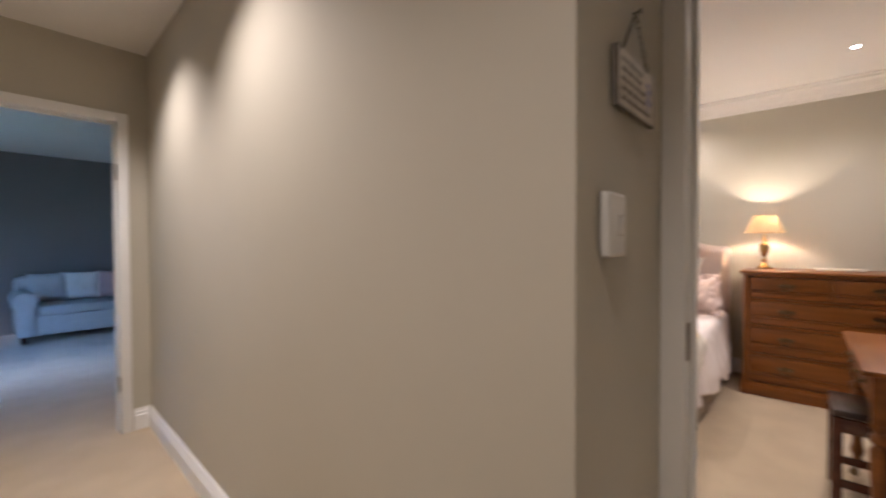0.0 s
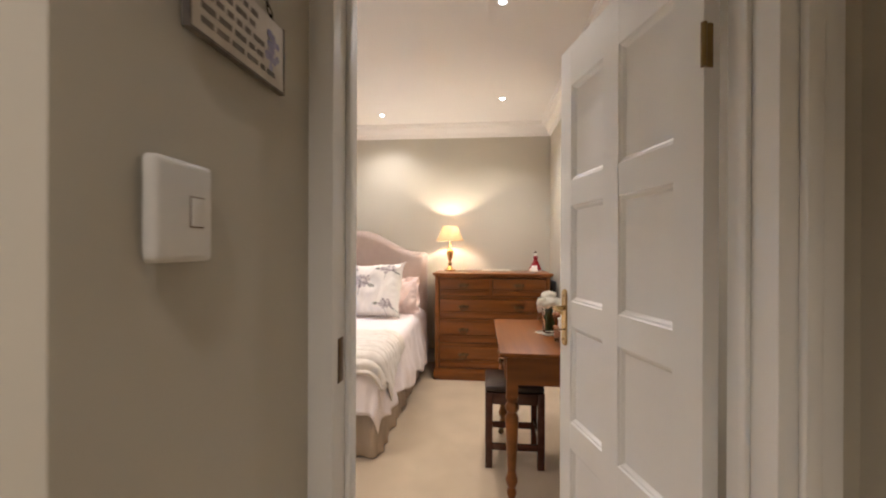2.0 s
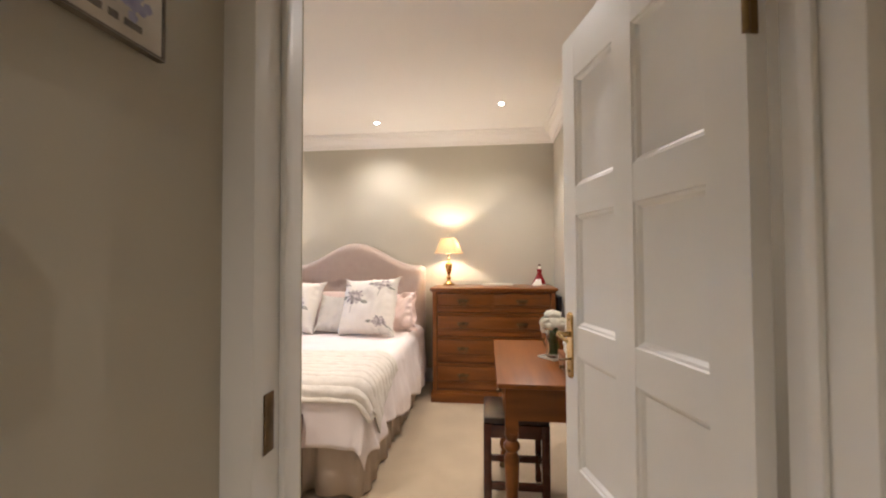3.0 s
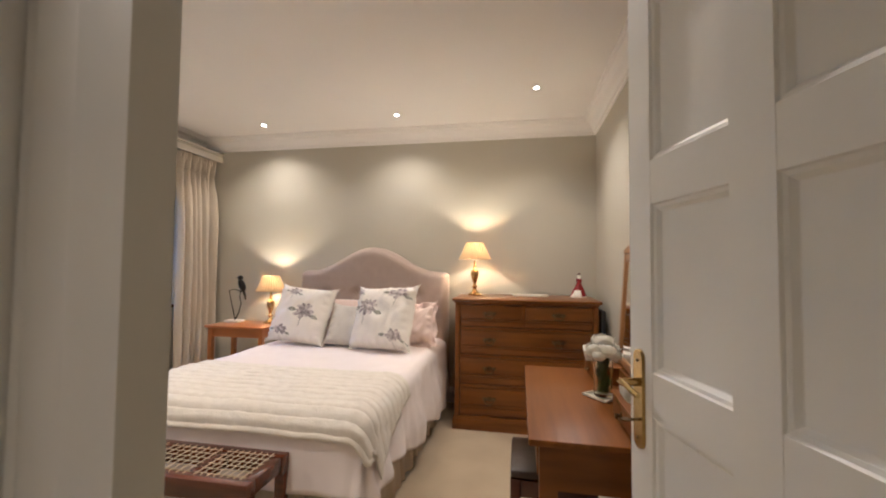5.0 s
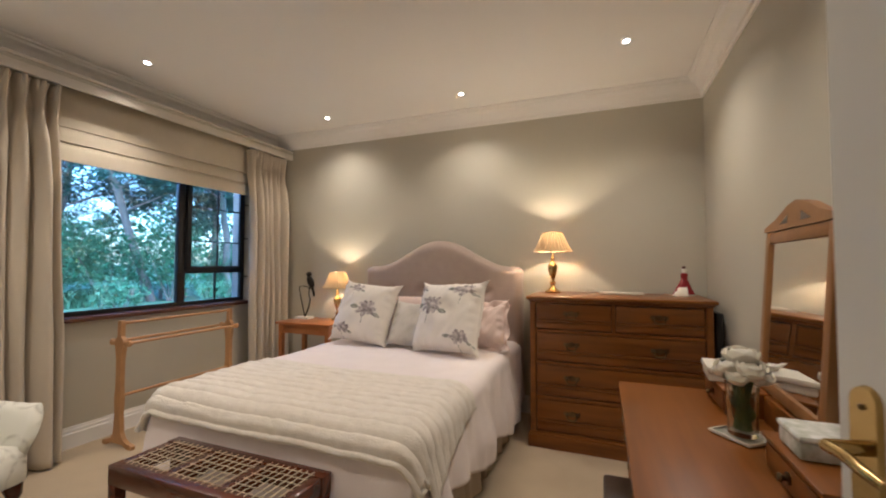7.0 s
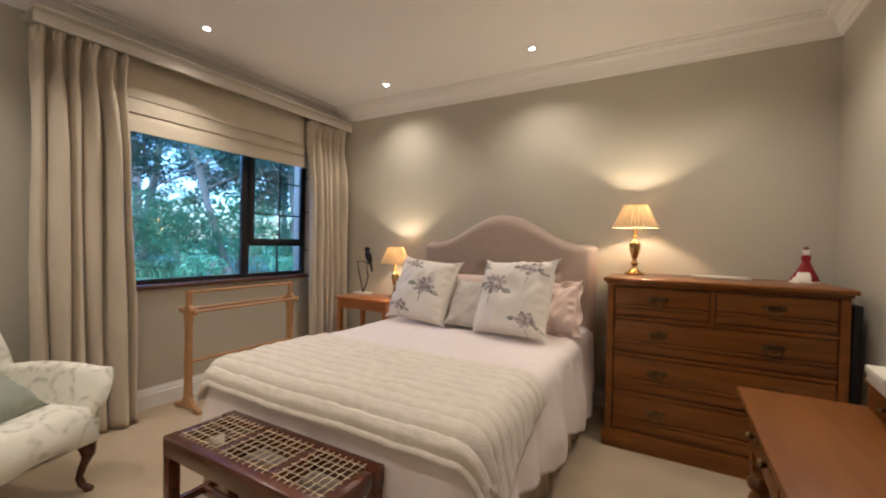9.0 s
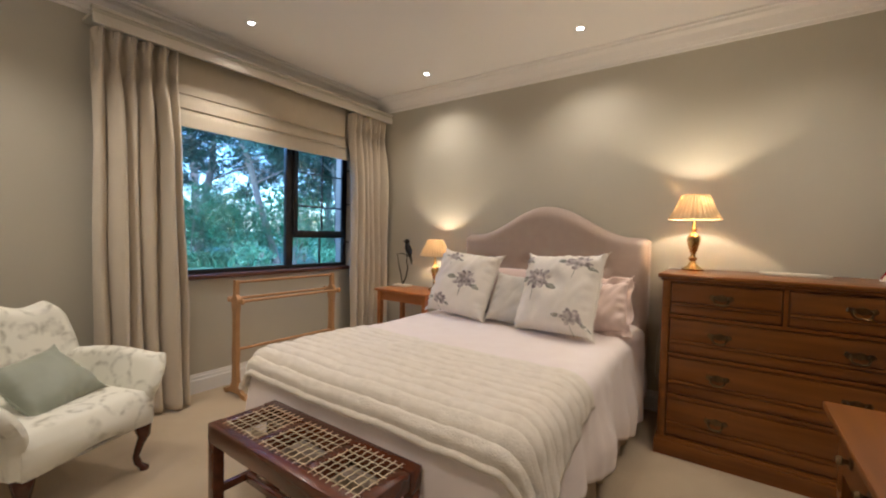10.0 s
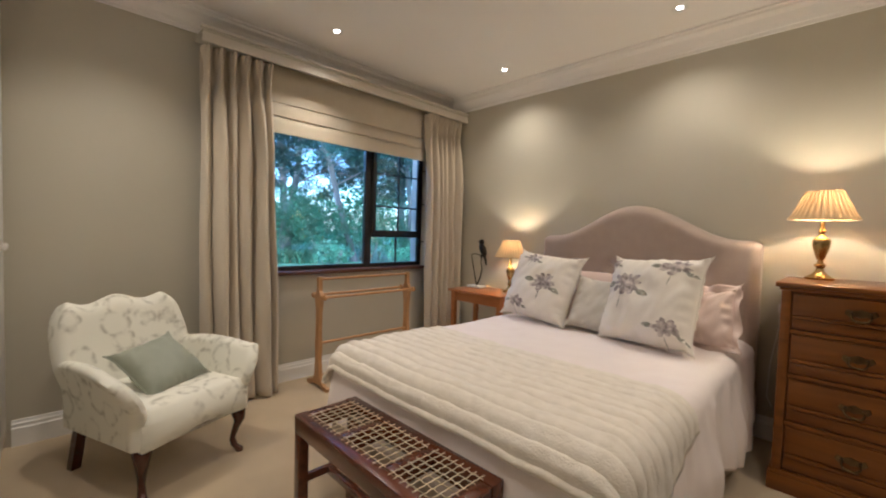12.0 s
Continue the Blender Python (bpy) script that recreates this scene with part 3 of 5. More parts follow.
def flower_print(surface, cu, cv, r, seed, parent, leaf=True):
    """Soft printed bloom that lies on a pillow's front."""
    rnd = random.Random(seed)
    b = bmesh.new()
    off = Vector((0, -0.0016, 0))
    for k in range(16):
        inner = k >= 10
        a = 2 * math.pi * k / (6 if inner else 10) + rnd.uniform(-0.25, 0.25)
        d = r * (rnd.uniform(0.15, 0.3) if inner else rnd.uniform(0.45, 0.68))
        la, lb = r * rnd.uniform(0.26, 0.42), r * rnd.uniform(0.15, 0.24)
        px, py = d * math.cos(a), d * math.sin(a)
        ring = []
        for q in range(3):
            rr = (0.0, 0.55, 1.0)[q]
            ring.append([b.verts.new(surface(min(0.985, max(0.015, cu + px + rr * (la * math.cos(t) * math.cos(a) - lb * math.sin(t) * math.sin(a)))), min(0.985, max(0.015, cv + 0.8 * (py + rr * (la * math.cos(t) * math.sin(a) + lb * math.sin(t) * math.cos(a)))))) + off * (1 + k * 0.05)) for t in [2 * math.pi * j / 10 + 0.2 * rnd.uniform(-1, 1) for j in range(10)]])
        for p, q in zip(ring, ring[1:]):
            for j in range(10):
                b.faces.new((p[j], p[(j + 1) % 10], q[(j + 1) % 10], q[j]))
    part("flower_print", b, PRINT, parent, "soft grey violet flower print")
    if leaf:
        for a, L, wd in ((-1.70, 1.9, 0.03), (3.05, 1.55, 0.26), (-0.5, 1.5, 0.22)):
            b, ring = bmesh.new(), []
            for j in range(6):
                s = j / 5
                rr = r * (0.75 + (L - 0.75) * s) if L > 1.4 else r * (0.6 + 0.75 * s)
                hw = wd * math.sin(math.pi * (0.06 + 0.88 * s)) * r / max(rr, 1e-3)
                ring.append([b.verts.new(surface(cu + rr * math.cos(a + q * hw), cv - 0.015 + 0.72 * rr * math.sin(a + q * hw)) + off * 0.9) for q in (-1, 1)])
            for p, q in zip(ring, ring[1:]):
                b.faces.new((p[0], p[1], q[1], q[0]))
            part("leaf_print", b, PRINT_LEAF, parent)


def pillow(name, label, w, h, t, m, material, prints=(), seed=0, group="", category="pillow", ear=0.13, crease=0.010, flange=0.0):
    ob = new(name)
    ob.matrix_world = m
    tagged(ob, label, category, group)
    b, s = cushion_bm(w, h, t, 34, seed, ear, crease)
    part("cover", b, material, ob, smooth=60)
    m2 = 25
    rim = [s(k / m2, 0) for k in range(m2)] + [s(1, k / m2) for k in range(m2)] + [s(1 - k / m2, 1) for k in range(m2)] + [s(0, 1 - k / m2) for k in range(m2 + 1)]
    rim = [Vector((p.x, 0.0, p.z)) for p in rim]
    if flange:
        b = bmesh.new()

        def frill(i, v):
            p = rim[round(i * 4 * m2)]
            d = Vector((p.x / w, 0, p.z / h)).normalized()
            return p * (1 - 0.03 * (1 - v)) + d * flange * v * (0.8 + 0.3 * noise.noise(p * 9)) + Vector((0, flange * 0.42 * v * math.sin(i * 4 * m2 * 0.75 + 3 * noise.noise(p * 6)), 0))
        grid(b, 4 * m2, 4, frill)
        part("flange", b, material, ob, "wavy stitched border", smooth=60).modifiers.new("thick", "SOLIDIFY").thickness = 0.003
    else:
        part("piping", tube(bmesh.new(), rim, 0.0042, 6), material, ob)
    for k, (u, v, r) in enumerate(prints):
        flower_print(s, u, v, r, seed * 10 + k, ob)
    return ob


def sofa():
    t = thing("sofa", "pale upholstered lounge sofa with rolled arms in dim light", "sofa", -7.15, 0.38, 0, 0)
    part("base", boxes((-0.90, 0, 0.0, 2.0, 0.09, 0.34), bevel=0.03), SOFA_CLOTH, t)
    part("backrest", boxes((-0.92, -0.68, 0.02, 1.98, 0.3, 0.80), bevel=0.07), SOFA_CLOTH, t)
    for y in (0.0, 1.8):
        b = boxes((-0.88, 0.02, y, y + 0.2, 0.09, 0.52), bevel=0.03)
        tube(b, [(-0.88, y + 0.09, 0.52), (0.03, y + 0.09, 0.52)], 0.115, 20)
        part("arm", b, SOFA_CLOTH, t)
    for y in (0.21, 1.0):
        part("seat_cushion", boxes((-0.70, 0.03, y, y + 0.78, 0.34, 0.46), bevel=0.035), SOFA_CLOTH, t)
    for x, y in ((-0.84, 0.08), (-0.84, 1.92), (-0.06, 0.08), (-0.06, 1.92)):
        part("foot", lathe(bmesh.new(), [(0.025, 0), (0.03, 0.05), (0.035, 0.09)], 12, Matrix.Translation((x, y, 0))), DARK_WOOD, t)


sofa()
for _k, (_y, _m, _r) in enumerate(((0.72, SOFA_CLOTH, 6), (1.05, PILLOW, -8), (1.42, PINK_PILLOW, 4))):
    pillow("sofa_cushion", ("pale cushion", "cream cushion", "dusty pink cushion")[_k] + " leaning on the lounge sofa back", 0.44, 0.42, 0.15, pose(-7.62, _y, 0.66, -18, 0, 90 + _r) , _m, seed=30 + _k, category="cushion")
# ---- window, curtains ----
def window():
    t = thing("window_1", "black steel-framed garden window with small panes in its side light", "window", 0, 0, 0, kind="structure")
    x0, x1 = -3.325, -3.285
    y0, y1, z0, z1, ym = WY0, WY1, WZ0, WZ1, 3.905
    fr = part("window_frame", boxes((x0, x1, y0, y0 + 0.04, z0, z1), (x0, x1, y1 - 0.04, y1, z0, z1), (x0, x1, y0 + 0.04, y1 - 0.04, z0, z0 + 0.035), (x0, x1, y0 + 0.04, y1 - 0.04, z1 - 0.035, z1), (x0, x1, ym - 0.035, ym + 0.035, z0 + 0.035, z1 - 0.035), bevel=0.003), BLACK_PAINT, t)
    part("transom", boxes((x0, x1, ym + 0.035, y1 - 0.04, 1.140, 1.185), bevel=0.003), BLACK_PAINT, t)
    # side light: opening sash above, fixed light below
    s0, s1 = ym + 0.03, y1 - 0.035
    sash = part("sash", boxes((x1 - 0.004, x1 + 0.022, s0, s0 + 0.042, 1.165, z1 - 0.02), (x1 - 0.004, x1 + 0.022, s1 - 0.042, s1, 1.165, z1 - 0.02), (x1 - 0.004, x1 + 0.022, s0 + 0.042, s1 - 0.042, 1.165, 1.207), (x1 - 0.004, x1 + 0.022, s0 + 0.042, s1 - 0.042, z1 - 0.055, z1 - 0.02), bevel=0.003), BLACK_PAINT, t)
    yb = 4.245
    part("glazing_bar", boxes((x1, x1 + 0.016, yb - 0.007, yb + 0.007, 1.207, z1 - 0.055), bevel=0.002), BLACK_PAINT, sash)
    for z in (1.43, 1.735):
        part("glazing_bar", boxes((x1 + 0.001, x1 + 0.015, s0 + 0.042, s1 - 0.042, z - 0.007, z + 0.007), bevel=0.002), BLACK_PAINT, sash)
    part("glazing_bar", boxes((x0 + 0.01, x0 + 0.03, yb - 0.007, yb + 0.007, z0 + 0.035, 1.14), bevel=0.002), BLACK_PAINT, t)
    for z in (1.10, 1.48, 1.82):
        b = bmesh.new()
        tube(b, [(x1 + 0.01, y1 - 0.03, z), (x1 + 0.05, y1 - 0.004, z)], 0.006, 8)
        box(b, x1, x1 + 0.02, y1 - 0.045, y1 - 0.02, z - 0.02, z + 0.02)
        part("hinge", b, BLACK_PAINT, t)
    b = boxes((x1 + 0.02, x1 + 0.032, ym - 0.055, ym - 0.025, 1.15, 1.27), bevel=0.004)
    part("catch", b, BLACK_PAINT, t, "black sash catch")
    for n, (a, b_, c, d) in enumerate(((y0 + 0.03, ym - 0.03, z0 + 0.03, z1 - 0.03), (ym + 0.03, y1 - 0.03, z0 + 0.03, 1.145), (s0 + 0.035, s1 - 0.035, 1.20, z1 - 0.05))):
        g = part("pane", boxes((-3.306, -3.302, a, b_, c, d)) if n < 2 else boxes((x1 + 0.006, x1 + 0.010, a, b_, c, d)), GLASS, t, smooth=False)
        g.visible_shadow = False
    part("window_sill", boxes((-3.284, -3.165, y0 - 0.02, y1 + 0.03, WZ0 - 0.028, WZ0 + 0.002), bevel=0.006), SILL_WOOD, t, "dark varnished wooden sill")


window()


PELMET_PAINT = mat("cream_pelmet_paint", (0.66, 0.615, 0.53), (0.62, 0.575, 0.49), 0.6, 3, 4, 0.05, 120)


def pelmet():
    t = thing("pelmet", "painted curtain pelmet rail below the cornice", "pelmet", 0, 0, 0)
    part("board", boxes((-3.199, -2.985, 2.472, 4.899, 2.392, 2.412), bevel=0.003), WALL, t)
    part("front_rail", boxes((-3.003, -2.978, 2.470, 4.898, 2.335, 2.391), bevel=0.004), PELMET_PAINT, t)
    part("top_mould", boxes((-3.01, -2.97, 2.462, 4.897, 2.4125, 2.430), bevel=0.005), PELMET_PAINT, t)


pelmet()


def curtain(y0, y1, seed, label, flare):
    """Pinch-pleated curtain: deep folds below, gathered tufts at the heading."""
    t = thing("curtain", label, "curtain", 0, 0, 0, group="pair of window curtains")
    rnd = random.Random(seed)
    n = max(4, round((y1 - y0) / 0.070))
    cuts = [0.0]
    for _ in range(n):
        cuts.append(cuts[-1] + rnd.uniform(0.62, 1.38))
    cuts = [c / cuts[-1] for c in cuts]
    am = [rnd.uniform(0.6, 1.3) for _ in range(n + 1)]
    side = [rnd.uniform(-0.5, 0.5) for _ in range(n + 1)]
    zt, zb = 2.338, 0.018

    def f(a, b):
        z = zt + (zb - zt) * b
        k = next((i for i in range(n) if a < cuts[i + 1]), n - 1)
        w = cuts[k + 1] - cuts[k]
        q = (a - cuts[k]) / w
        bell = math.sin(math.pi * q) ** 0.9
        # pinch pleats: narrow at the waist, flaring into a three-finger tuft at the top
        waist = 2.170
        top = min(1.0, max(0.0, (z - waist) / 0.16))
        low = min(1.0, max(0.0, (waist - z) / 0.45))
        hd = min(1.0, max(0.0, (z - waist + 0.22) / 0.20))
        hd = hd * hd * (3 - 2 * hd)
        hw = 0.085 + 0.34 * top ** 1.1 + 0.24 * min(1.0, low * 4)
        bump = max(0.0, 1 - ((q - 0.5) / hw) ** 2) ** 0.5
        fingers = 0.72 + 0.28 * math.cos(3 * math.pi * (q - 0.5) / hw * top)
        tuft = (0.088 + 0.012 * top) * bump * (1 - 0.5 * top + 0.5 * top * fingers) - 0.030 + 0.010 * top
        out = hd * tuft + (1 - hd) * (0.060 + 0.035 * low) * am[k] * bell
        qq = q + side[k] * 0.30 * bell * low
        aa = cuts[k] + w * qq
        spread = 1 + flare * b - 0.03 * math.sin(math.pi * min(1, b * 1.5))
        ym = y0 if flare > 0 else y1
        y = ym + ((y0 + (y1 - y0) * aa) - ym) * spread + 0.020 * low * noise.noise(Vector((a * 5, b * 2.2, seed + 9)))
        x = -3.085 + out + 0.022 * b + 0.020 * noise.noise(Vector((a * 9, b * 2.5, seed))) * (0.3 + low)
        return Vector((x, y, z))
    b = bmesh.new()
    grid(b, n * 24, 70, lambda a, v: f(a, v / 0.36 * 0.129 if v < 0.36 else 0.129 + (v - 0.36) / 0.64 * 0.871))
    c = part("cloth", b, CURTAIN, t, smooth=80)
    md = c.modifiers.new("thick", "SOLIDIFY")
    md.thickness = 0.004


curtain(2.485, 2.93, 3, "oatmeal pinch-pleated floor-length curtain, drawn open", 0.13)
curtain(4.40, 4.875, 8, "oatmeal pinch-pleated floor-length curtain hanging in the corner", -0.10)


def roman_blind():
    t = thing("roman_blind", "cream roman blind half raised over the window", "blind", 0, 0, 0)
    y0, y1 = 2.90, 4.475
    prof = [(-3.150, 2.388), (-3.148, 2.30), (-3.146, 2.16), (-3.141, 2.124), (-3.149, 2.119), (-3.142, 2.06), (-3.136, 2.025), (-3.147, 2.019), (-3.140, 1.975), (-3.133, 1.915), (-3.132, 1.900), (-3.160, 1.905)]
    n = 20
    for lo, hi, nm in ((0, 4, "cloth"), (4, 7, "fold"), (7, 11, "hem_fold")):
        b = bmesh.new()
        rows = [[b.verts.new((x + 0.003 * math.sin(k * 1.7 + i), y0 + (y1 - y0) * k / n, z - 0.006 * math.sin(math.pi * k / n) * (2.39 - z))) for k in range(n + 1)] for i, (x, z) in list(enumerate(prof))[lo:hi + 1]]
        for p, q in zip(rows, rows[1:]):
            for k in range(n):
                b.faces.new((p[k], p[k + 1], q[k + 1], q[k]))
        c = part(nm, b, BLIND, t, smooth=30)
        c.modifiers.new("thick", "SOLIDIFY").thickness = 0.004


roman_blind()


# ---- bed ----
BX0, BX1, BY0, BY1, BTOP = -1.945, -0.515, 2.80, 4.775, 0.600
BCX, BHW = (BX0 + BX1) / 2, (BX1 - BX0) / 2


def drape(a, b, off, r, fold, seed, flare=0.05, bulge=0.016):
    """Where a cloth's point lies that is a metres from the bed's middle and b from its head."""
    ea, eb = max(0.0, abs(a) - (BHW - r)), max(0.0, b - (BY1 - BY0 - r))
    e = math.hypot(ea, eb)
    sx = 1 if a > 0 else -1
    px, py = BCX + sx * min(abs(a), BHW - r), BY1 - min(b, BY1 - BY0 - r)
    z = BTOP + off + 0.007 * noise.noise(Vector((a * 4, b * 4, seed))) + 0.003 * noise.noise(Vector((a * 13 + b * 5, b * 9, seed)))
    if e > 0:
        dx, dy = sx * ea / e, -eb / e
        arc = (r + off) * math.pi / 2
        if e < arc:
            o, dz = (r + off) * math.sin(e / (r + off)), (r + off) * (1 - math.cos(e / (r + off)))
        else:
            down = e - arc
            o, dz = r + off, r + off + down
            run = b if ea > eb else a
            k = min(1.0, down / 0.25)
            o += flare * k * 0.6 + fold * k * math.sin(run * 21 + 2.0 * math.sin(run * 6 + seed) + seed) + bulge * noise.noise(Vector((run * 11, down * 5, seed)))
        px, py, z = px + dx * o, py + dy * o, z - dz
    return Vector((px, py, max(z, 0.012)))


def bed():
    t = thing("bed", "double bed made up with blush linen over a pleated valance", "bed", 0, 0, 0)
    part("base", boxes((BX0 + 0.05, BX1 - 0.05, BY0 + 0.05, BY1, 0.13, 0.34), bevel=0.02), VALANCE, t)
    for x in (BX0 + 0.12, BX1 - 0.12):
        for y in (BY0 + 0.15, BY1 - 0.12):
            part("foot", lathe(bmesh.new(), [(0.03, 0), (0.035, 0.13)], 12, Matrix.Translation((x, y, 0))), DARK_WOOD, t)
    part("mattress", boxes((BX0 + 0.02, BX1 - 0.02, BY0 + 0.02, BY1, 0.345, BTOP - 0.012), bevel=0.05), PILLOW, t)
    # valance: box-pleated skirt round three sides
    b = bmesh.new()
    path = [(BX0, BY1), (BX0, BY0), (BX1, BY0), (BX1, BY1)]
    pts, acc = [], 0
    for (ax, ay), (bx, by) in zip(path, path[1:]):
        L = math.hypot(bx - ax, by - ay)
        n = int(L / 0.012)
        nx, ny = (by - ay) / L, -(bx - ax) / L
        for k in range(n):
            s = k / n
            pts.append((ax + (bx - ax) * s, ay + (by - ay) * s, nx, ny, acc + L * s))
        acc += L
    rows = []
    for j in range(5):
        z = 0.485 - 0.47 * j / 4
        row = []
        for x, y, nx, ny, s in pts:
            ph = (s / 0.31) % 1.0
            pleat = -0.045 * math.exp(-(min(ph, 1 - ph) / 0.07) ** 2)
            o = -0.040 + 0.038 * j / 4 + pleat * (0.3 + 0.7 * j / 4) + (0.003 + 0.010 * j / 4) * math.sin(s * 44 + 2 * math.sin(s * 7))
            row.append(b.verts.new((x + nx * o, y + ny * o, z)))
        rows.append(row)
    for p, q in zip(rows, rows[1:]):
        for k in range(len(p) - 1):
            b.faces.new((p[k], p[k + 1], q[k + 1], q[k]))
    v = part("valance", b, VALANCE, t, "cream box-pleated valance", smooth=50)
    v.modifiers.new("thick", "SOLIDIFY").thickness = 0.004
    # blush coverlet, long at the side
    b = bmesh.new()
    def cov(u, w):
        a = -BHW - 0.30 + (2 * BHW + 0.30 + 0.50) * u
        bb = 0.02 + (BY1 - BY0 + 0.285) * w
        if a > BHW:
            a -= (0.035 * (1 + math.sin(bb * 9)) + 0.17 * min(1.0, max(0.0, (bb - 0.6) / 1.4))) * (a - BHW) / 0.5
        ea, eb = max(0.0, abs(a) - BHW), max(0.0, bb - (BY1 - BY0))
        e = math.hypot(ea, eb)
        if ea > 0 and e > 0.47:
            a, bb = math.copysign(BHW + ea * 0.47 / e, a), bb - eb * (1 - 0.47 / e)
        return drape(a, bb, 0.012, 0.07, 0.004 + 0.018 * ea / max(1e-6, ea + eb) if ea + eb > 0 else 0.01, 2.0, 0.06, 0.004 + 0.014 * ea / max(1e-6, ea + eb))
    grid(b, 110, 100, cov)
    c = part("coverlet", b, SHEET, t, "blush cotton coverlet", smooth=70)
    c.modifiers.new("thick", "SOLIDIFY").thickness = 0.006


bed()


def throw():
    t = thing("bed_throw", "ivory quilted plush throw spread across the bed's foot", "throw", 0, 0, 0)
    b = bmesh.new()
    L0, L1 = BY1 - 3.47, BY1 - BY0 + 0.095
    A0 = -BHW - 0.20

    def f(u, w):
        a = A0 + (BHW + 0.10 + 0.20 * w ** 1.6 - A0) * u
        bb = L0 + (L1 - L0) * w
        bb += 0.05 * (u - 0.5) * (1 - w)
        if w > 0.9:
            bb += 0.004 * math.sin(a * 15 + 2 * math.sin(a * 5)) * (w - 0.9) * 10
        seam = ((bb - L0) / 0.068 + 0.10 * noise.noise(Vector((a * 3, bb * 2, 8)))) % 1.0
        ridge = 1 - math.exp(-(min(seam, 1 - seam) / 0.15) ** 2)
        edge = min(1.0, min(u, 1 - u) * 14, min(w, 1 - w) * 9)
        ea, eb = max(0.0, abs(a) - BHW), max(0.0, bb - (BY1 - BY0))
        if ea > 0 and eb > 0 and math.hypot(ea, eb) > 0.15:
            k = 0.15 / math.hypot(ea, eb)
            a, bb = math.copysign(BHW + ea * k, a), BY1 - BY0 + eb * k
        o = 0.022 + ((0.0085 + 0.006 * w * w) * ridge + 0.007 * noise.noise(Vector((a * 9, bb * 15, 5))) + 0.004 * noise.noise(Vector((a * 34, bb * 40, 7)))) * (0.6 + 0.4 * edge) + 0.012 * (1 - min(1.0, abs((1 - w) * 14 - 0.6)))* (w > 0.9)
        return drape(a, bb, o, 0.085, 0.008, 4.0, 0.20 if a < 0 else 0.10, 0.010)
    grid(b, 120, 170, f)
    c = part("plush", b, THROW, t, smooth=70)
    md = c.modifiers.new("thick", "SOLIDIFY")
    md.thickness, md.offset = 0.022, -0.6
    part("hem", tube(bmesh.new(), [f(0.05 + 0.945 * k / 120, 0.992) - Vector((0, 0, 0.003)) for k in range(121)], 0.014, 10), THROW, t, "plump rolled hem")


throw()


def headboard():
    t = thing("headboard", "taupe upholstered headboard with a curved top and buttons", "headboard", BCX, 4.80, 0)
    W = 0.725

    def top(x):
        s = abs(x) / W
        c = 0.5 + 0.5 * math.cos(math.pi * min(1.0, s / 0.86))
        return 1.205 + 0.228 * c - (0.03 * max(0, (s - 0.93) / 0.07) ** 2)
    b = bmesh.new()
    n, m = 60, 20

    def front(u, v):
        x = -W + 2 * W * u
        z = 0.30 + (top(x) - 0.30) * v
        e = min(1.0, (1 - abs(x) / W) * 16, (1 - v) * 16)
        y = -0.07 * math.sqrt(max(0, 1 - (1 - e) ** 2)) - 0.004
        for bx in (-0.45, -0.15, 0.15, 0.45):
            d = math.hypot(x - bx, z - 1.0)
            y += 0.022 * math.exp(-(d / 0.035) ** 2)
        return Vector((x, y, z))
    grid(b, n, m * 2, front)
    part("upholstery", b, HEADBOARD_CLOTH, t, smooth=70)
    b = bmesh.new()
    pts = [(-W + 2 * W * k / 60, top(-W + 2 * W * k / 60)) for k in range(61)]
    lo = [b.verts.new((x, 0.0, 0.30)) for x, z in pts]
    hi = [b.verts.new((x, 0.0, z)) for x, z in pts]
    lo2 = [b.verts.new((x, 0.075, 0.30)) for x, z in pts]
    hi2 = [b.verts.new((x, 0.075, z)) for x, z in pts]
    for k in range(60):
        b.faces.new((lo2[k], lo2[k + 1], hi2[k + 1], hi2[k])), b.faces.new((hi[k], hi[k + 1], hi2[k + 1], hi2[k]))
    b.faces.new((lo[0], hi[0], hi2[0], lo2[0])), b.faces.new((lo[-1], hi[-1], hi2[-1], lo2[-1]))
    part("back_board", b, HEADBOARD_CLOTH, t)
    for x in (-0.45, -0.15, 0.15, 0.45):
        b = bmesh.new()
        bmesh.ops.create_uvsphere(b, u_segments=12, v_segments=8, radius=0.013, matrix=Matrix.Translation((x, -0.054, 1.0)) @ Matrix.Diagonal((1, 0.6, 1, 1)))
        part("button", b, HEADBOARD_CLOTH, t)
    for x in (-0.6, 0.6):
        part("strut", boxes((x - 0.03, x + 0.03, 0.02, 0.06, 0.0, 0.31)), DARK_WOOD, t)


headboard()
GREY_PILLOW = mat("grey_white_cotton", (0.66, 0.62, 0.56), (0.58, 0.55, 0.50), 0.9, 9, 5, 0.3, 350)
# pillows: plain ones against the headboard, patterned ones before them
pillow("pillow", "dusty pink pillow against the headboard", 0.58, 0.33, 0.15, pose(-0.85, 4.61, 0.755, -20, 0, -4), PINK_PILLOW, seed=1, group="bed pillows")
pillow("pillow", "dusty pink pillow against the headboard", 0.58, 0.33, 0.15, pose(-1.58, 4.61, 0.755, -20, 0, 3), PINK_PILLOW, seed=2, group="bed pillows")
pillow("pillow", "blush pink flanged pillow propped behind the cushions", 0.34, 0.33, 0.13, pose(-0.70, 4.385, 0.765, -22, -9, -10), PINK_SHAM, seed=3, group="bed pillows", ear=0.09, crease=0.028, flange=0.05)
pillow("pillow", "blush pink flanged pillow propped behind the cushions", 0.46, 0.42, 0.15, pose(-1.33, 4.44, 0.79, -30, 0, 4), PINK_SHAM, seed=5, group="bed pillows")
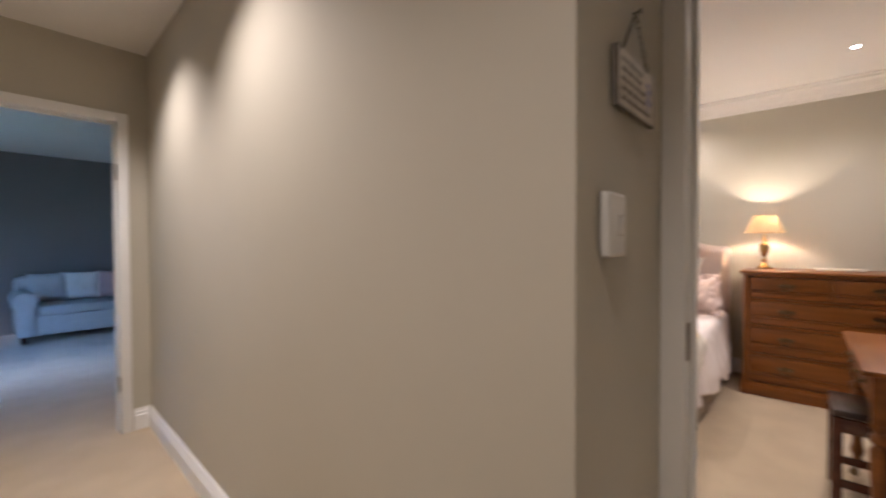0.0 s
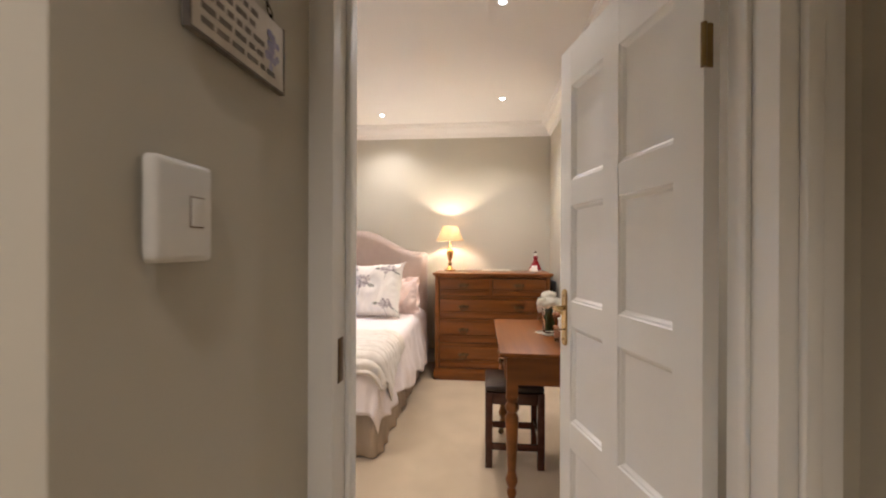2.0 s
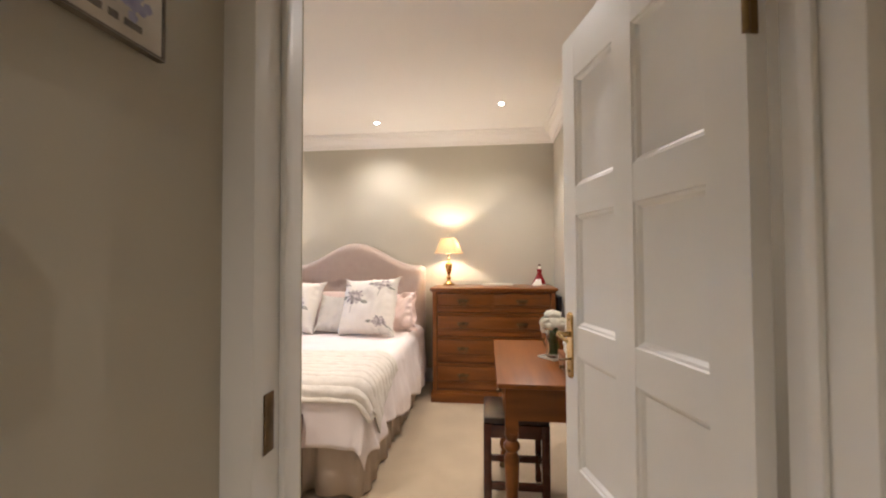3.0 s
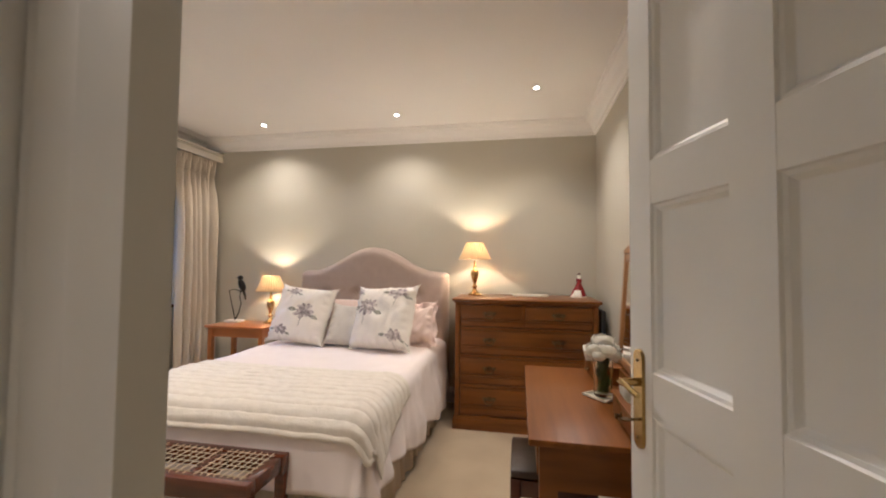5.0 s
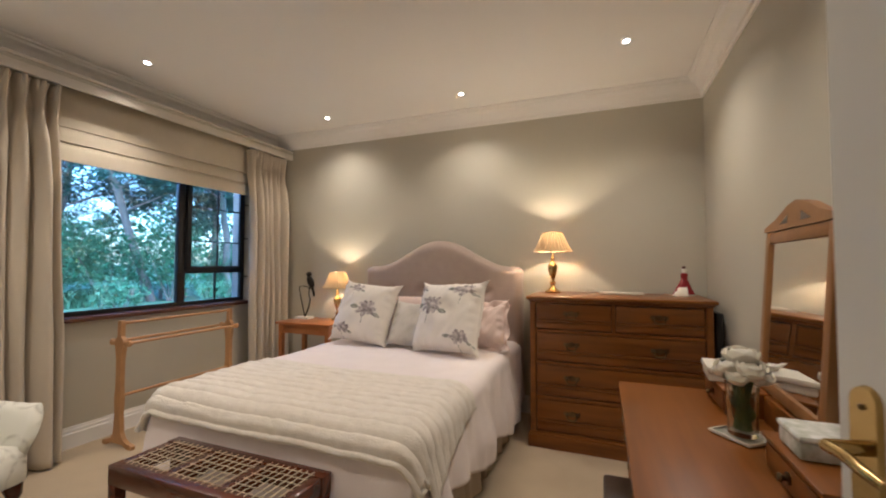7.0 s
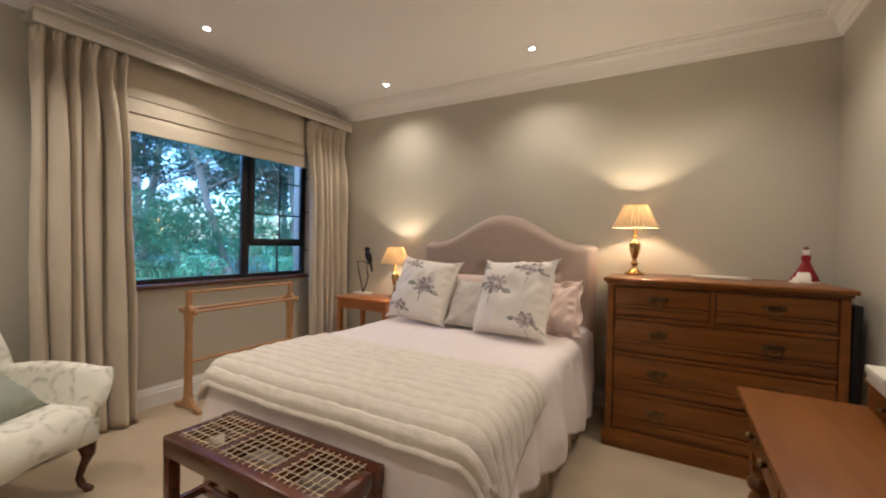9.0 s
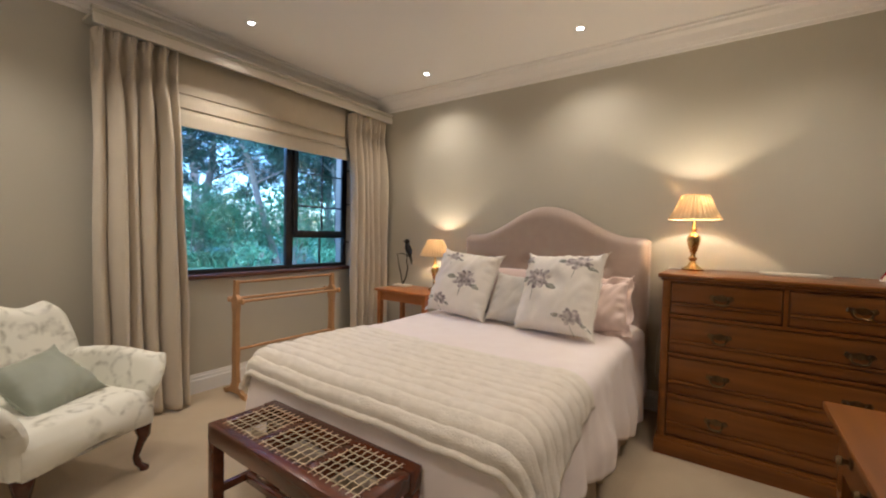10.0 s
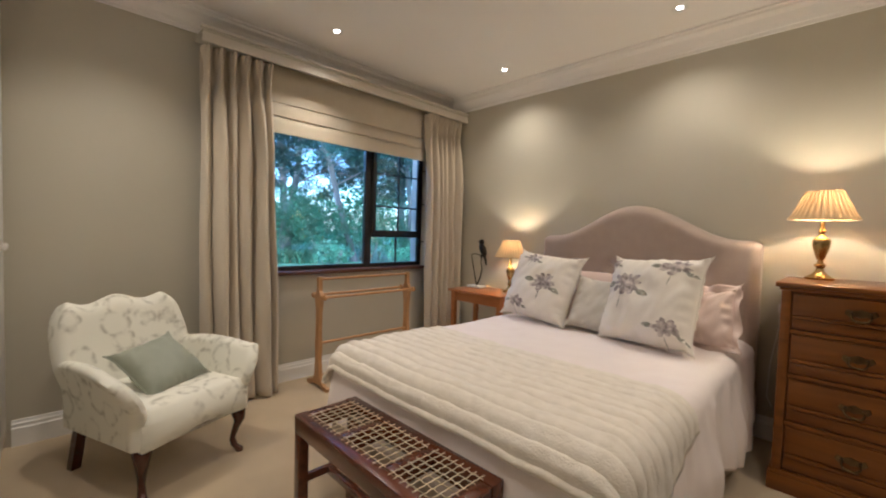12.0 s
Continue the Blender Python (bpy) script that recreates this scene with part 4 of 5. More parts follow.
pillow("cushion", "small off-white cushion with grey back between larger ones", 0.40, 0.36, 0.16, pose(-1.20, 4.26, 0.765, -30, 8, 14), GREY_PILLOW, seed=4, category="cushion", ear=0.09, crease=0.02)
pillow("floral_cushion", "white square cushion printed with grey violet flowers", 0.53, 0.51, 0.22, pose(-1.63, 4.235, 0.845, -24, 4, -2), PILLOW, ((0.64, 0.52, 0.19), (0.30, 0.17, 0.13), (0.36, 0.86, 0.12), (0.05, 0.62, 0.05)), 6, "floral cushions", "cushion", 0.115, 0.020)
pillow("floral_cushion", "white square cushion printed with grey violet flowers", 0.55, 0.54, 0.23, pose(-0.90, 4.165, 0.855, -24, -3, -10), PILLOW, ((0.32, 0.60, 0.19), (0.80, 0.18, 0.15), (0.78, 0.84, 0.16), (0.09, 0.88, 0.09)), 7, "floral cushions", "cushion", 0.115, 0.020)
# ---- bedside table and lamps ----
def nightstand():
    t = thing("nightstand", "honey-coloured wooden bedside table on square legs", "bedside table", -2.43, 4.62, 0)
    part("tabletop", boxes((-0.305, 0.305, -0.195, 0.20, 0.668, 0.690), bevel=0.005), NIGHT_WOOD, t)
    for a in ((-0.265, 0.265, -0.160, -0.142), (-0.265, 0.265, 0.150, 0.168), (-0.268, -0.250, -0.142, 0.150), (0.250, 0.268, -0.142, 0.150)):
        part("apron", boxes((*a, 0.585, 0.667), bevel=0.002), NIGHT_WOOD, t)
    for x in (-0.262, 0.262):
        for y in (-0.152, 0.160):
            b = bmesh.new()
            box(b, x - 0.021, x + 0.021, y - 0.021, y + 0.021, 0, 0.668)
            for v in b.verts:
                if v.co.z < 0.1:
                    v.co.x, v.co.y = x + (v.co.x - x) * 0.75, y + (v.co.y - y) * 0.75
            part("leg", b, NIGHT_WOOD, t)


nightstand()
LAMP_PROFILE = [(0.0, 0.0), (0.058, 0.0), (0.060, 0.010), (0.046, 0.018), (0.030, 0.030), (0.018, 0.046), (0.015, 0.058), (0.022, 0.068), (0.024, 0.076), (0.014, 0.088), (0.013, 0.100), (0.020, 0.118), (0.030, 0.150), (0.036, 0.180), (0.037, 0.205), (0.030, 0.215), (0.016, 0.225), (0.011, 0.238), (0.016, 0.252), (0.010, 0.262), (0.010, 0.300), (0.0, 0.300)]


def table_lamp(x, y, z, energy):
    t = thing("table_lamp", "brass baluster table lamp with a lit pleated silk shade", "table lamp", x, y, z, group="pair of bedside lamps")
    part("base", lathe(bmesh.new(), LAMP_PROFILE[1:-1], 28), BRASS, t, "polished brass stem")
    b, n = bmesh.new(), 128
    z0, z1, r0, r1 = 0.312, 0.457, 0.139, 0.070
    rows = []
    for j in range(7):
        s = j / 6
        rr = r0 + (r1 - r0) * (s ** 0.85)
        rows.append([b.verts.new(((rr + 0.0055 * (1 if k % 4 in (1, 2) else -1)) * math.cos(2 * math.pi * k / n), (rr + 0.0055 * (1 if k % 4 in (1, 2) else -1)) * math.sin(2 * math.pi * k / n), z0 + (z1 - z0) * s)) for k in range(n)])
    for p, q in zip(rows, rows[1:]):
        for k in range(n):
            b.faces.new((p[k], p[(k + 1) % n], q[(k + 1) % n], q[k]))
    sh = part("shade", b, SHADE, t, "cream pleated lampshade", smooth=False)
    for zz, rr in ((z0, r0), (z1, r1)):
        b = bmesh.new()
        tube(b, [(rr * math.cos(a), rr * math.sin(a), zz) for a in [2 * math.pi * k / 40 for k in range(41)]], 0.0035, 6)
        part("trim", b, SHADE, sh)
    b = bmesh.new()
    bmesh.ops.create_uvsphere(b, u_segments=16, v_segments=10, radius=0.024, matrix=Matrix.Translation((0, 0, 0.370)))
    part("bulb", b, BULB, t, "glowing bulb").visible_shadow = True
    lamp("lamp_light", "POINT", pose(x, y, z + 0.405), energy, (1.0, 0.775, 0.46), shadow_soft_size=0.012)


table_lamp(-0.243, 4.65, 1.0125, LAMP_R)
table_lamp(-2.24, 4.70, 0.690, LAMP_L)


def bird_lamp():
    t = thing("bird_ornament", "black iron perched bird on a bent twig stand", "ornament", -2.625, 4.70, 0.690)
    part("base", boxes((-0.085, 0.075, -0.05, 0.05, 0.0, 0.018), bevel=0.004), PLASTIC, t, "white rectangular base")
    b = bmesh.new()
    tube(b, [(0.0, 0, 0.016), (0.03, 0, 0.08), (0.05, 0, 0.16), (0.035, 0, 0.22), (0.05, 0, 0.29)], 0.006, 8, 0.6)
    tube(b, [(0.0, 0, 0.016), (-0.02, 0, 0.10), (-0.045, 0, 0.20), (-0.06, 0, 0.275), (-0.02, 0, 0.285), (0.05, 0, 0.27)], 0.005, 8, 0.8)
    tube(b, [(0.03, 0, 0.26), (0.09, 0, 0.285)], 0.004, 6)
    bmesh.ops.scale(b, vec=(1.25, 1.0, 1.12), verts=b.verts)
    part("twig", b, BLACK_METAL, t)
    b = bmesh.new()
    bmesh.ops.create_uvsphere(b, u_segments=14, v_segments=10, radius=0.03, matrix=Matrix.Translation((0.05, 0, 0.315)) @ pose(0, 0, 0, 0, -20, 0) @ Matrix.Diagonal((0.85, 0.8, 1.9, 1)))
    bmesh.ops.create_uvsphere(b, u_segments=12, v_segments=8, radius=0.021, matrix=Matrix.Translation((0.036, 0, 0.378)))
    bmesh.ops.create_cone(b, cap_ends=True, segments=8, radius1=0.008, radius2=0.001, depth=0.03, matrix=Matrix.Translation((0.012, 0, 0.378)) @ pose(0, 0, 0, 0, -90, 0))
    tube(b, [(0.06, 0, 0.28), (0.08, 0, 0.22), (0.085, 0, 0.19)], 0.011, 8, 0.5)
    bmesh.ops.scale(b, vec=(1.3, 1.3, 1.15), verts=b.verts)
    part("bird", b, BLACK_METAL, t)


bird_lamp()


# ---- chest of drawers ----
def bail_handle(parent, x, z, y=0.0):
    b = bmesh.new()
    K = 1.15
    pts = [(-0.046, 0.0), (-0.040, 0.016), (-0.020, 0.012), (0, 0.020), (0.020, 0.012), (0.040, 0.016), (0.046, 0.0), (0.034, -0.012), (0.014, -0.008), (0, -0.014), (-0.014, -0.008), (-0.034, -0.012)]
    lo = [b.verts.new((x + px * K, y, z + pz * K)) for px, pz in pts]
    hi = [b.verts.new((x + px * 0.94 * K, y - 0.003, z + pz * 0.94 * K)) for px, pz in pts]
    for k in range(12):
        b.faces.new((lo[k], lo[(k + 1) % 12], hi[(k + 1) % 12], hi[k]))
    b.faces.new(hi)
    h = part("handle", b, DARK_BRASS, parent, "dark brass drop handle")
    for sx in (-0.030, 0.030):
        bmesh_post = tube(bmesh.new(), [(x + sx, y - 0.002, z + 0.004), (x + sx, y - 0.016, z + 0.004)], 0.005, 8)
        me = link_mesh("post", bmesh_post, DARK_BRASS, True)
        me.parent = parent
    b = tube(bmesh.new(), [(x - 0.030, y - 0.014, z + 0.004), (x - 0.031, y - 0.020, z - 0.014), (x - 0.022, y - 0.023, z - 0.028), (x, y - 0.024, z - 0.031), (x + 0.022, y - 0.023, z - 0.028), (x + 0.031, y - 0.020, z - 0.014), (x + 0.030, y - 0.014, z + 0.004)], 0.0048, 8)
    part("bail", b, DARK_BRASS, parent)


def chest():
    t = thing("chest_of_drawers", "polished oak chest of five drawers with brass drop handles", "chest of drawers", 0.17, 4.30, 0)
    X0, X1, D = -0.528, 0.548, 0.545
    part("side", boxes((X0, X0 + 0.038, 0, D, 0.0, 0.985), bevel=0.003), WOOD, t)
    part("side", boxes((X1 - 0.038, X1, 0, D, 0.0, 0.985), bevel=0.003), WOOD, t)
    part("back", boxes((X0 + 0.038, X1 - 0.038, D - 0.015, D, 0.02, 0.985)), WOOD, t)
    b = boxes((X0 - 0.022, X1 + 0.022, -0.030, D + 0.01, 0.988, 1.012), bevel=0.006)
    part("top", b, WOOD, t)
    part("moulding", boxes((X0 - 0.008, X1 + 0.008, -0.014, D, 0.974, 0.9875), bevel=0.004), WOOD, t)
    part("plinth", boxes((X0 - 0.014, X1 + 0.014, -0.016, D, 0.0, 0.082), bevel=0.003), WOOD, t)
    part("plinth_mould", boxes((X0 - 0.008, X1 + 0.008, -0.010, D, 0.0825, 0.098), bevel=0.004), WOOD, t)
    a, c = X0 + 0.040, X1 - 0.040
    rails = [(0.098, 0.106), (0.326, 0.344), (0.556, 0.574), (0.770, 0.788), (0.966, 0.974)]
    for z0, z1 in rails:
        part("rail", boxes((a - 0.001, c + 0.001, 0.004, 0.05, z0, z1)), WOOD, t)
    mid = 0.002
    part("divider", boxes((mid - 0.010, mid + 0.010, 0.004, 0.05, 0.788, 0.966)), WOOD, t)
    rows = [((a, mid - 0.011), (0.790, 0.964)), ((mid + 0.011, c), (0.790, 0.964)), ((a, c), (0.576, 0.768)), ((a, c), (0.346, 0.554)), ((a, c), (0.108, 0.324))]
    for (x0, x1), (z0, z1) in rows:
        h = z1 - z0
        b = boxes((x0 + 0.002, x1 - 0.002, 0.010, 0.030, z0 + 0.002, z1 - 0.002))
        d = part("drawer", b, WOOD, t)
        part("upper_panel", boxes((x0 + 0.006, x1 - 0.006, 0.001, 0.0098, z0 + 0.40 * h, z1 - 0.008), bevel=0.003), WOOD, d)
        part("bead", boxes((x0 + 0.006, x1 - 0.006, -0.005, 0.0098, z0 + 0.30 * h, z0 + 0.375 * h), bevel=0.004), WOOD, d)
        part("lower_panel", boxes((x0 + 0.006, x1 - 0.006, 0.003, 0.0098, z0 + 0.012, z0 + 0.28 * h), bevel=0.002), WOOD, d)
        part("drawer_box", boxes((x0 + 0.01, x1 - 0.01, 0.031, D - 0.03, z0 + 0.01, z1 - 0.03)), WOOD, d)
        hx = (-0.257, 0.262) if x1 - x0 > 0.6 else ((-0.257,) if x0 < 0 else (0.262,))
        for x in hx:
            bail_handle(d, x, z0 + 0.60 * h, 0.001)


chest()
tagged(link_mesh("wall_gap_board", boxes((0.752, 0.788, 4.40, 4.86, 0.0, 0.93), bevel=0.004), BLACK_PAINT, True), "black board stored upright between chest and wall", "board")


def tray_on_chest():
    t = thing("tablet", "slim white tray lying on the chest of drawers", "tray", 0.23, 4.66, 1.0122, 3)
    part("body", boxes((-0.14, 0.14, -0.05, 0.05, 0, 0.010), bevel=0.003), PAPER, t)
    part("rim", boxes((-0.145, 0.145, -0.055, -0.0505, 0, 0.016), (-0.145, 0.145, 0.0505, 0.055, 0, 0.016), bevel=0.002), PAPER, t)


tray_on_chest()


def figurine():
    b = lathe(bmesh.new(), [(0.060, 0.0), (0.061, 0.010), (0.054, 0.03), (0.042, 0.06), (0.027, 0.095), (0.018, 0.118), (0.021, 0.135), (0.022, 0.150), (0.012, 0.158), (0.010, 0.166), (0.014, 0.174), (0.015, 0.186), (0.010, 0.200), (0.004, 0.206)], 28)
    for v in b.verts:
        a = math.atan2(v.co.y, v.co.x)
        k = 1 + 0.09 * math.sin(7 * a) * max(0, 1 - v.co.z / 0.1)
        v.co.x, v.co.y = v.co.x * k * 1.1 - 0.05 * max(0, 0.1 - v.co.z), v.co.y * k * 0.85
    ob = link_mesh("figurine", b, [RED_GLAZE, PETAL, SILL_WOOD], True)
    for f in ob.data.polygons:
        f.material_index = 2 if f.center.z > 0.182 else 1 if (f.center.z > 0.160 or (f.center.z < 0.05 and math.cos(math.atan2(f.center.y, f.center.x) - 3.9) > 0.55 + 6 * f.center.z) or f.center.z < 0.012) else 0
    ob.matrix_world = pose(0.632, 4.69, 1.0122, 0, 0, 20)
    tagged(ob, "small red and white glazed porcelain figurine on the chest", "figurine")


figurine()


def cable():
    b = tube(bmesh.new(), [(-0.26, 4.70, 1.016), (-0.33, 4.72, 1.0165), (-0.374, 4.73, 1.017), (-0.392, 4.735, 0.995), (-0.395, 4.74, 0.90), (-0.400, 4.75, 0.72), (-0.43, 4.76, 0.50), (-0.44, 4.78, 0.30), (-0.42, 4.85, 0.22)], 0.003, 8)
    box(b, -0.408, -0.394, 4.738, 4.752, 0.80, 0.85, 0.003)
    tagged(link_mesh("lamp_cord", b, PLASTIC, True), "thin white lamp cord with an inline switch beside the chest", "cord")


cable()


# ---- dressing table ----
def dressing_table():
    t = thing("dressing_table", "polished oak dressing table on turned legs with castors", "dressing table", 0.478, 2.825, 0)
    hx, hy = 0.310, 0.455
    part("tabletop", boxes((-hx, hx, -hy, hy, 0.738, 0.760), bevel=0.006), WOOD_Y, t)
    ix, iy = hx - 0.035, hy - 0.035
    part("apron", boxes((-ix, -ix + 0.02, -iy, iy, 0.600, 0.7375)), WOOD_Y, t)
    part("apron", boxes((ix - 0.02, ix, -iy, iy, 0.600, 0.7375)), WOOD_Y, t)
    part("apron", boxes((-ix + 0.02, ix - 0.02, -iy, -iy + 0.02, 0.600, 0.7375)), WOOD, t)
    part("apron", boxes((-ix + 0.02, ix - 0.02, iy - 0.02, iy, 0.600, 0.7375)), WOOD, t)
    for y0, y1 in ((-iy + 0.06, -0.01), (0.01, iy - 0.06)):
        d = part("drawer", boxes((-ix - 0.006, -ix - 0.0005, y0, y1, 0.612, 0.728), bevel=0.002), WOOD_Y, t)
        for yy in (y0 + 0.09, y1 - 0.09):
            b = lathe(bmesh.new(), [(0.017, 0), (0.017, 0.003), (0.006, 0.006), (0.006, 0.012), (0.012, 0.018), (0.009, 0.026)], 14, Matrix.Translation((-ix - 0.006, yy, 0.675)) @ pose(0, 0, 0, 0, -90))
            part("knob", b, DARK_BRASS, d, "dark brass knob")
    leg = [(0.012, 0.045), (0.018, 0.060), (0.024, 0.085), (0.017, 0.105), (0.026, 0.125), (0.030, 0.145), (0.022, 0.170), (0.020, 0.185), (0.024, 0.25), (0.029, 0.36), (0.032, 0.44), (0.022, 0.465), (0.034, 0.480), (0.034, 0.496), (0.022, 0.512), (0.030, 0.530), (0.030, 0.545)]
    for sx in (-1, 1):
        for sy in (-1, 1):
            x, y = sx * (ix - 0.025), sy * (iy - 0.025)
            l = part("leg", lathe(box(bmesh.new(), x - 0.027, x + 0.027, y - 0.027, y + 0.027, 0.540, 0.737), leg, 20, Matrix.Translation((x, y, 0))), WOOD, t)
            b = bmesh.new()
            bmesh.ops.create_cone(b, cap_ends=True, segments=18, radius1=0.019, radius2=0.019, depth=0.016, matrix=Matrix.Translation((x - 0.012, y, 0.019)) @ pose(0, 0, 0, 90))
            tube(b, [(x, y, 0.05), (x - 0.004, y, 0.03), (x - 0.012, y, 0.019)], 0.008, 8)
            part("castor", b, DARK_BRASS, l, "small dark castor")
    # jewel drawers at the back corners
    for y0, y1 in ((-0.447, -0.160), (0.160, 0.447)):
        bx = part("jewel_box", boxes((-0.012, 0.300, y0 + 0.008, y1 - 0.008, 0.7605, 0.827), bevel=0.002), WOOD_Y, t)
        part("box_top", boxes((-0.020, 0.305, y0, y1, 0.8275, 0.840), bevel=0.004), WOOD_Y, bx)
        part("box_front", boxes((-0.017, -0.0125, y0 + 0.020, y1 - 0.020, 0.768, 0.822), bevel=0.002), WOOD_Y, bx)
        b = lathe(bmesh.new(), [(0.013, 0), (0.013, 0.003), (0.005, 0.005), (0.005, 0.009), (0.010, 0.014), (0.007, 0.020)], 14, Matrix.Translation((-0.017, (y0 + y1) / 2, 0.795)) @ pose(0, 0, 0, 0, -90))
        part("knob", b, DARK_BRASS, bx, "dark brass knob")
    # swing mirror with a pointed crest
    bm = bmesh.new()
    w, z0, z1 = 0.232, 0.0, 0.488
    for r in ((-0.012, 0.014, -w, -w + 0.034, z0, z1), (-0.012, 0.014, w - 0.034, w, z0, z1), (-0.0115, 0.0135, -w + 0.034, w - 0.034, z0, z0 + 0.034), (-0.0115, 0.0135, -w + 0.034, w - 0.034, z1 - 0.036, z1)):
        box(bm, *r, bevel=0.004)
    mr = part("mirror_frame", bm, LIGHT_OAK, t, "carved wooden mirror frame")
    mr.matrix_local = pose(0.10, 0.03, 0.843, 0, 4.0, -2)
    b = bmesh.new()
    prof = [(-w - 0.012, z1 + 0.001), (-w - 0.012, z1 + 0.014), (-0.15, z1 + 0.034), (-0.06, z1 + 0.066), (0, z1 + 0.076), (0.06, z1 + 0.066), (0.15, z1 + 0.034), (w + 0.012, z1 + 0.014), (w + 0.012, z1 + 0.001)]
    fa = [b.verts.new((-0.014, y, z)) for y, z in prof]
    ba = [b.verts.new((0.014, y, z)) for y, z in prof]
    b.faces.new(fa), b.faces.new(ba[::-1])
    for k in range(9):
        b.faces.new((fa[k], fa[(k + 1) % 9], ba[(k + 1) % 9], ba[k]))
    part("crest", b, LIGHT_OAK, mr)
    for y in (-0.075, 0.075):
        b = bmesh.new()
        s = 1 if y > 0 else -1
        q = [b.verts.new((-0.0148, y + s * py, z1 + pz)) for py, pz in ((-0.03, 0.016), (0.035, 0.016), (-0.03, 0.042))]
        b.faces.new(q)
        part("carving", b, DARK_WOOD, mr)
    part("mirror_glass", boxes((-0.004, 0.004, -w + 0.032, w - 0.032, z0 + 0.032, z1 - 0.034)), MIRROR, mr, "clear silvered glass", smooth=False)
    for y in (-0.14, 0.14):
        part("post", boxes((0.16, 0.19, y - 0.013, y + 0.013, 0.785, 1.15), bevel=0.005), WOOD, t)
    part("post_foot", boxes((0.08, 0.20, -0.155, 0.155, 0.7605, 0.838), bevel=0.005), WOOD, t)


LIGHT_OAK = mat("light_oak", (0.36, 0.17, 0.055), (0.24, 0.105, 0.03), 0.4, 6, 7, 0.08, 50, stretch=(4, 4, 0.5))
WOOD_Y = mat("polished_oak_lengthwise", (0.245, 0.083, 0.009), (0.150, 0.047, 0.005), 0.38, 5, 8, 0.06, 40, stretch=(4.5, 0.35, 4.5), coat=0.04)
WOOD_Y.node_tree.nodes["Principled BSDF"].inputs["Specular IOR Level"].default_value = 0.3
dressing_table()


def vase():
    t = thing("flower_vase", "clear glass vase of white roses on a patterned plate", "vase", 0.462, 2.815, 0.7715)
    b = lathe(bmesh.new(), [(0.034, 0.0), (0.035, 0.004), (0.034, 0.06), (0.040, 0.152), (0.037, 0.152), (0.031, 0.06), (0.030, 0.012)], 28)
    part("glass", b, VASE_GLASS, t)
    b = bmesh.new()
    rnd = random.Random(9)
    for k in range(12):
        a = 6.28 * k / 12
        tube(b, [(0.018 * math.cos(a + 1), 0.018 * math.sin(a + 1), 0.015), (0.012 * math.cos(a), 0.012 * math.sin(a), 0.09), (0.028 * math.cos(a - 0.5), 0.028 * math.sin(a - 0.5), 0.165)], 0.004, 6)
        c = Vector((0.015 * math.cos(a * 2), 0.015 * math.sin(a * 2), 0.03 + 0.01 * k))
        q = [b.verts.new(c + Vector(p)) for p in ((0, 0, 0), (0.02 * math.cos(a), 0.02 * math.sin(a), 0.02), (0.004, 0.006, 0.05), (-0.012, 0.01, 0.025))]
        b.faces.new(q)
    part("stems", b, STEM, t, "green stems in water")
    for x, y, z, r in ((-0.030, -0.012, 0.180, 0.033), (0.010, -0.032, 0.182, 0.034), (0.031, 0.006, 0.180, 0.033), (-0.008, 0.030, 0.180, 0.033), (0.0, -0.002, 0.208, 0.037), (0.034, -0.026, 0.166, 0.028), (-0.034, 0.018, 0.166, 0.028), (-0.020, -0.036, 0.164, 0.028)):
        b = bmesh.new()
        bmesh.ops.create_uvsphere(b, u_segments=14, v_segments=9, radius=r * 0.55, matrix=Matrix.Translation((x, y, z)))
        ph = rnd.uniform(0, 6.28)
        tilt = Matrix.Translation((x, y, z)) @ pose(0, 0, 0, -600 * y, 600 * x, 0)
        for ro, top, count, lip in ((0.62, 0.28, 3, 0.02), (0.78, 0.62, 4, 0.10), (0.92, 0.92, 5, 0.20), (1.0, 1.25, 5, 0.26)):
            ph += 0.7
            for c in range(count):
                th0, span, tp = ph + 2 * math.pi * c / count, 2 * math.pi / count * 1.35, top * rnd.uniform(0.88, 1.12)

                def petal(u, v, ro=ro, lip=lip, th0=th0, span=span, tp=tp):
                    q = 2 * u - 1
                    fi = 2.7 + (tp * (1 + 0.35 * q * q) - 2.7) * v
                    rr = r * ro * (1 + lip * v ** 4 * (1 - 0.4 * q * q) + 0.05 * q)
                    a = th0 + 0.5 * span * q
                    return tilt @ Vector((rr * math.sin(fi) * math.cos(a), rr * math.sin(fi) * math.sin(a), rr * math.cos(fi) * 0.9))
                grid(b, 8, 8, petal)
        part("rose", b, PETAL, t, "white rose head", smooth=60)


def patterned(name, base, spot):
    return mat(name, base, spot, 0.35, 32, 3, 0.05, 80, contrast=2.6)


PLATE = patterned("patterned_plate", (0.70, 0.68, 0.58), (0.36, 0.36, 0.27))
TIN = mat("floral_tin_print", (0.84, 0.83, 0.80), (0.46, 0.48, 0.40), 0.4, 34, 6, 0.0, 80, contrast=1.6)
_t = thing("plate", "small square patterned plate under the vase", "plate", 0.466, 2.822, 0.7602, 38)
part("dish", boxes((-0.053, 0.053, -0.053, 0.053, 0, 0.006), bevel=0.002), PLATE, _t)
part("rim", boxes((-0.058, -0.0525, -0.058, 0.058, 0.003, 0.0115), (0.0525, 0.058, -0.058, 0.058, 0.003, 0.0115), (-0.0525, 0.0525, -0.058, -0.0525, 0.003, 0.0115), (-0.0525, 0.0525, 0.0525, 0.058, 0.003, 0.0115), bevel=0.0015), PAPER, _t)
vase()
_t = thing("tin_box", "white floral printed tin on the dressing table drawer", "tin box", 0.560, 2.558, 0.8402, 0)
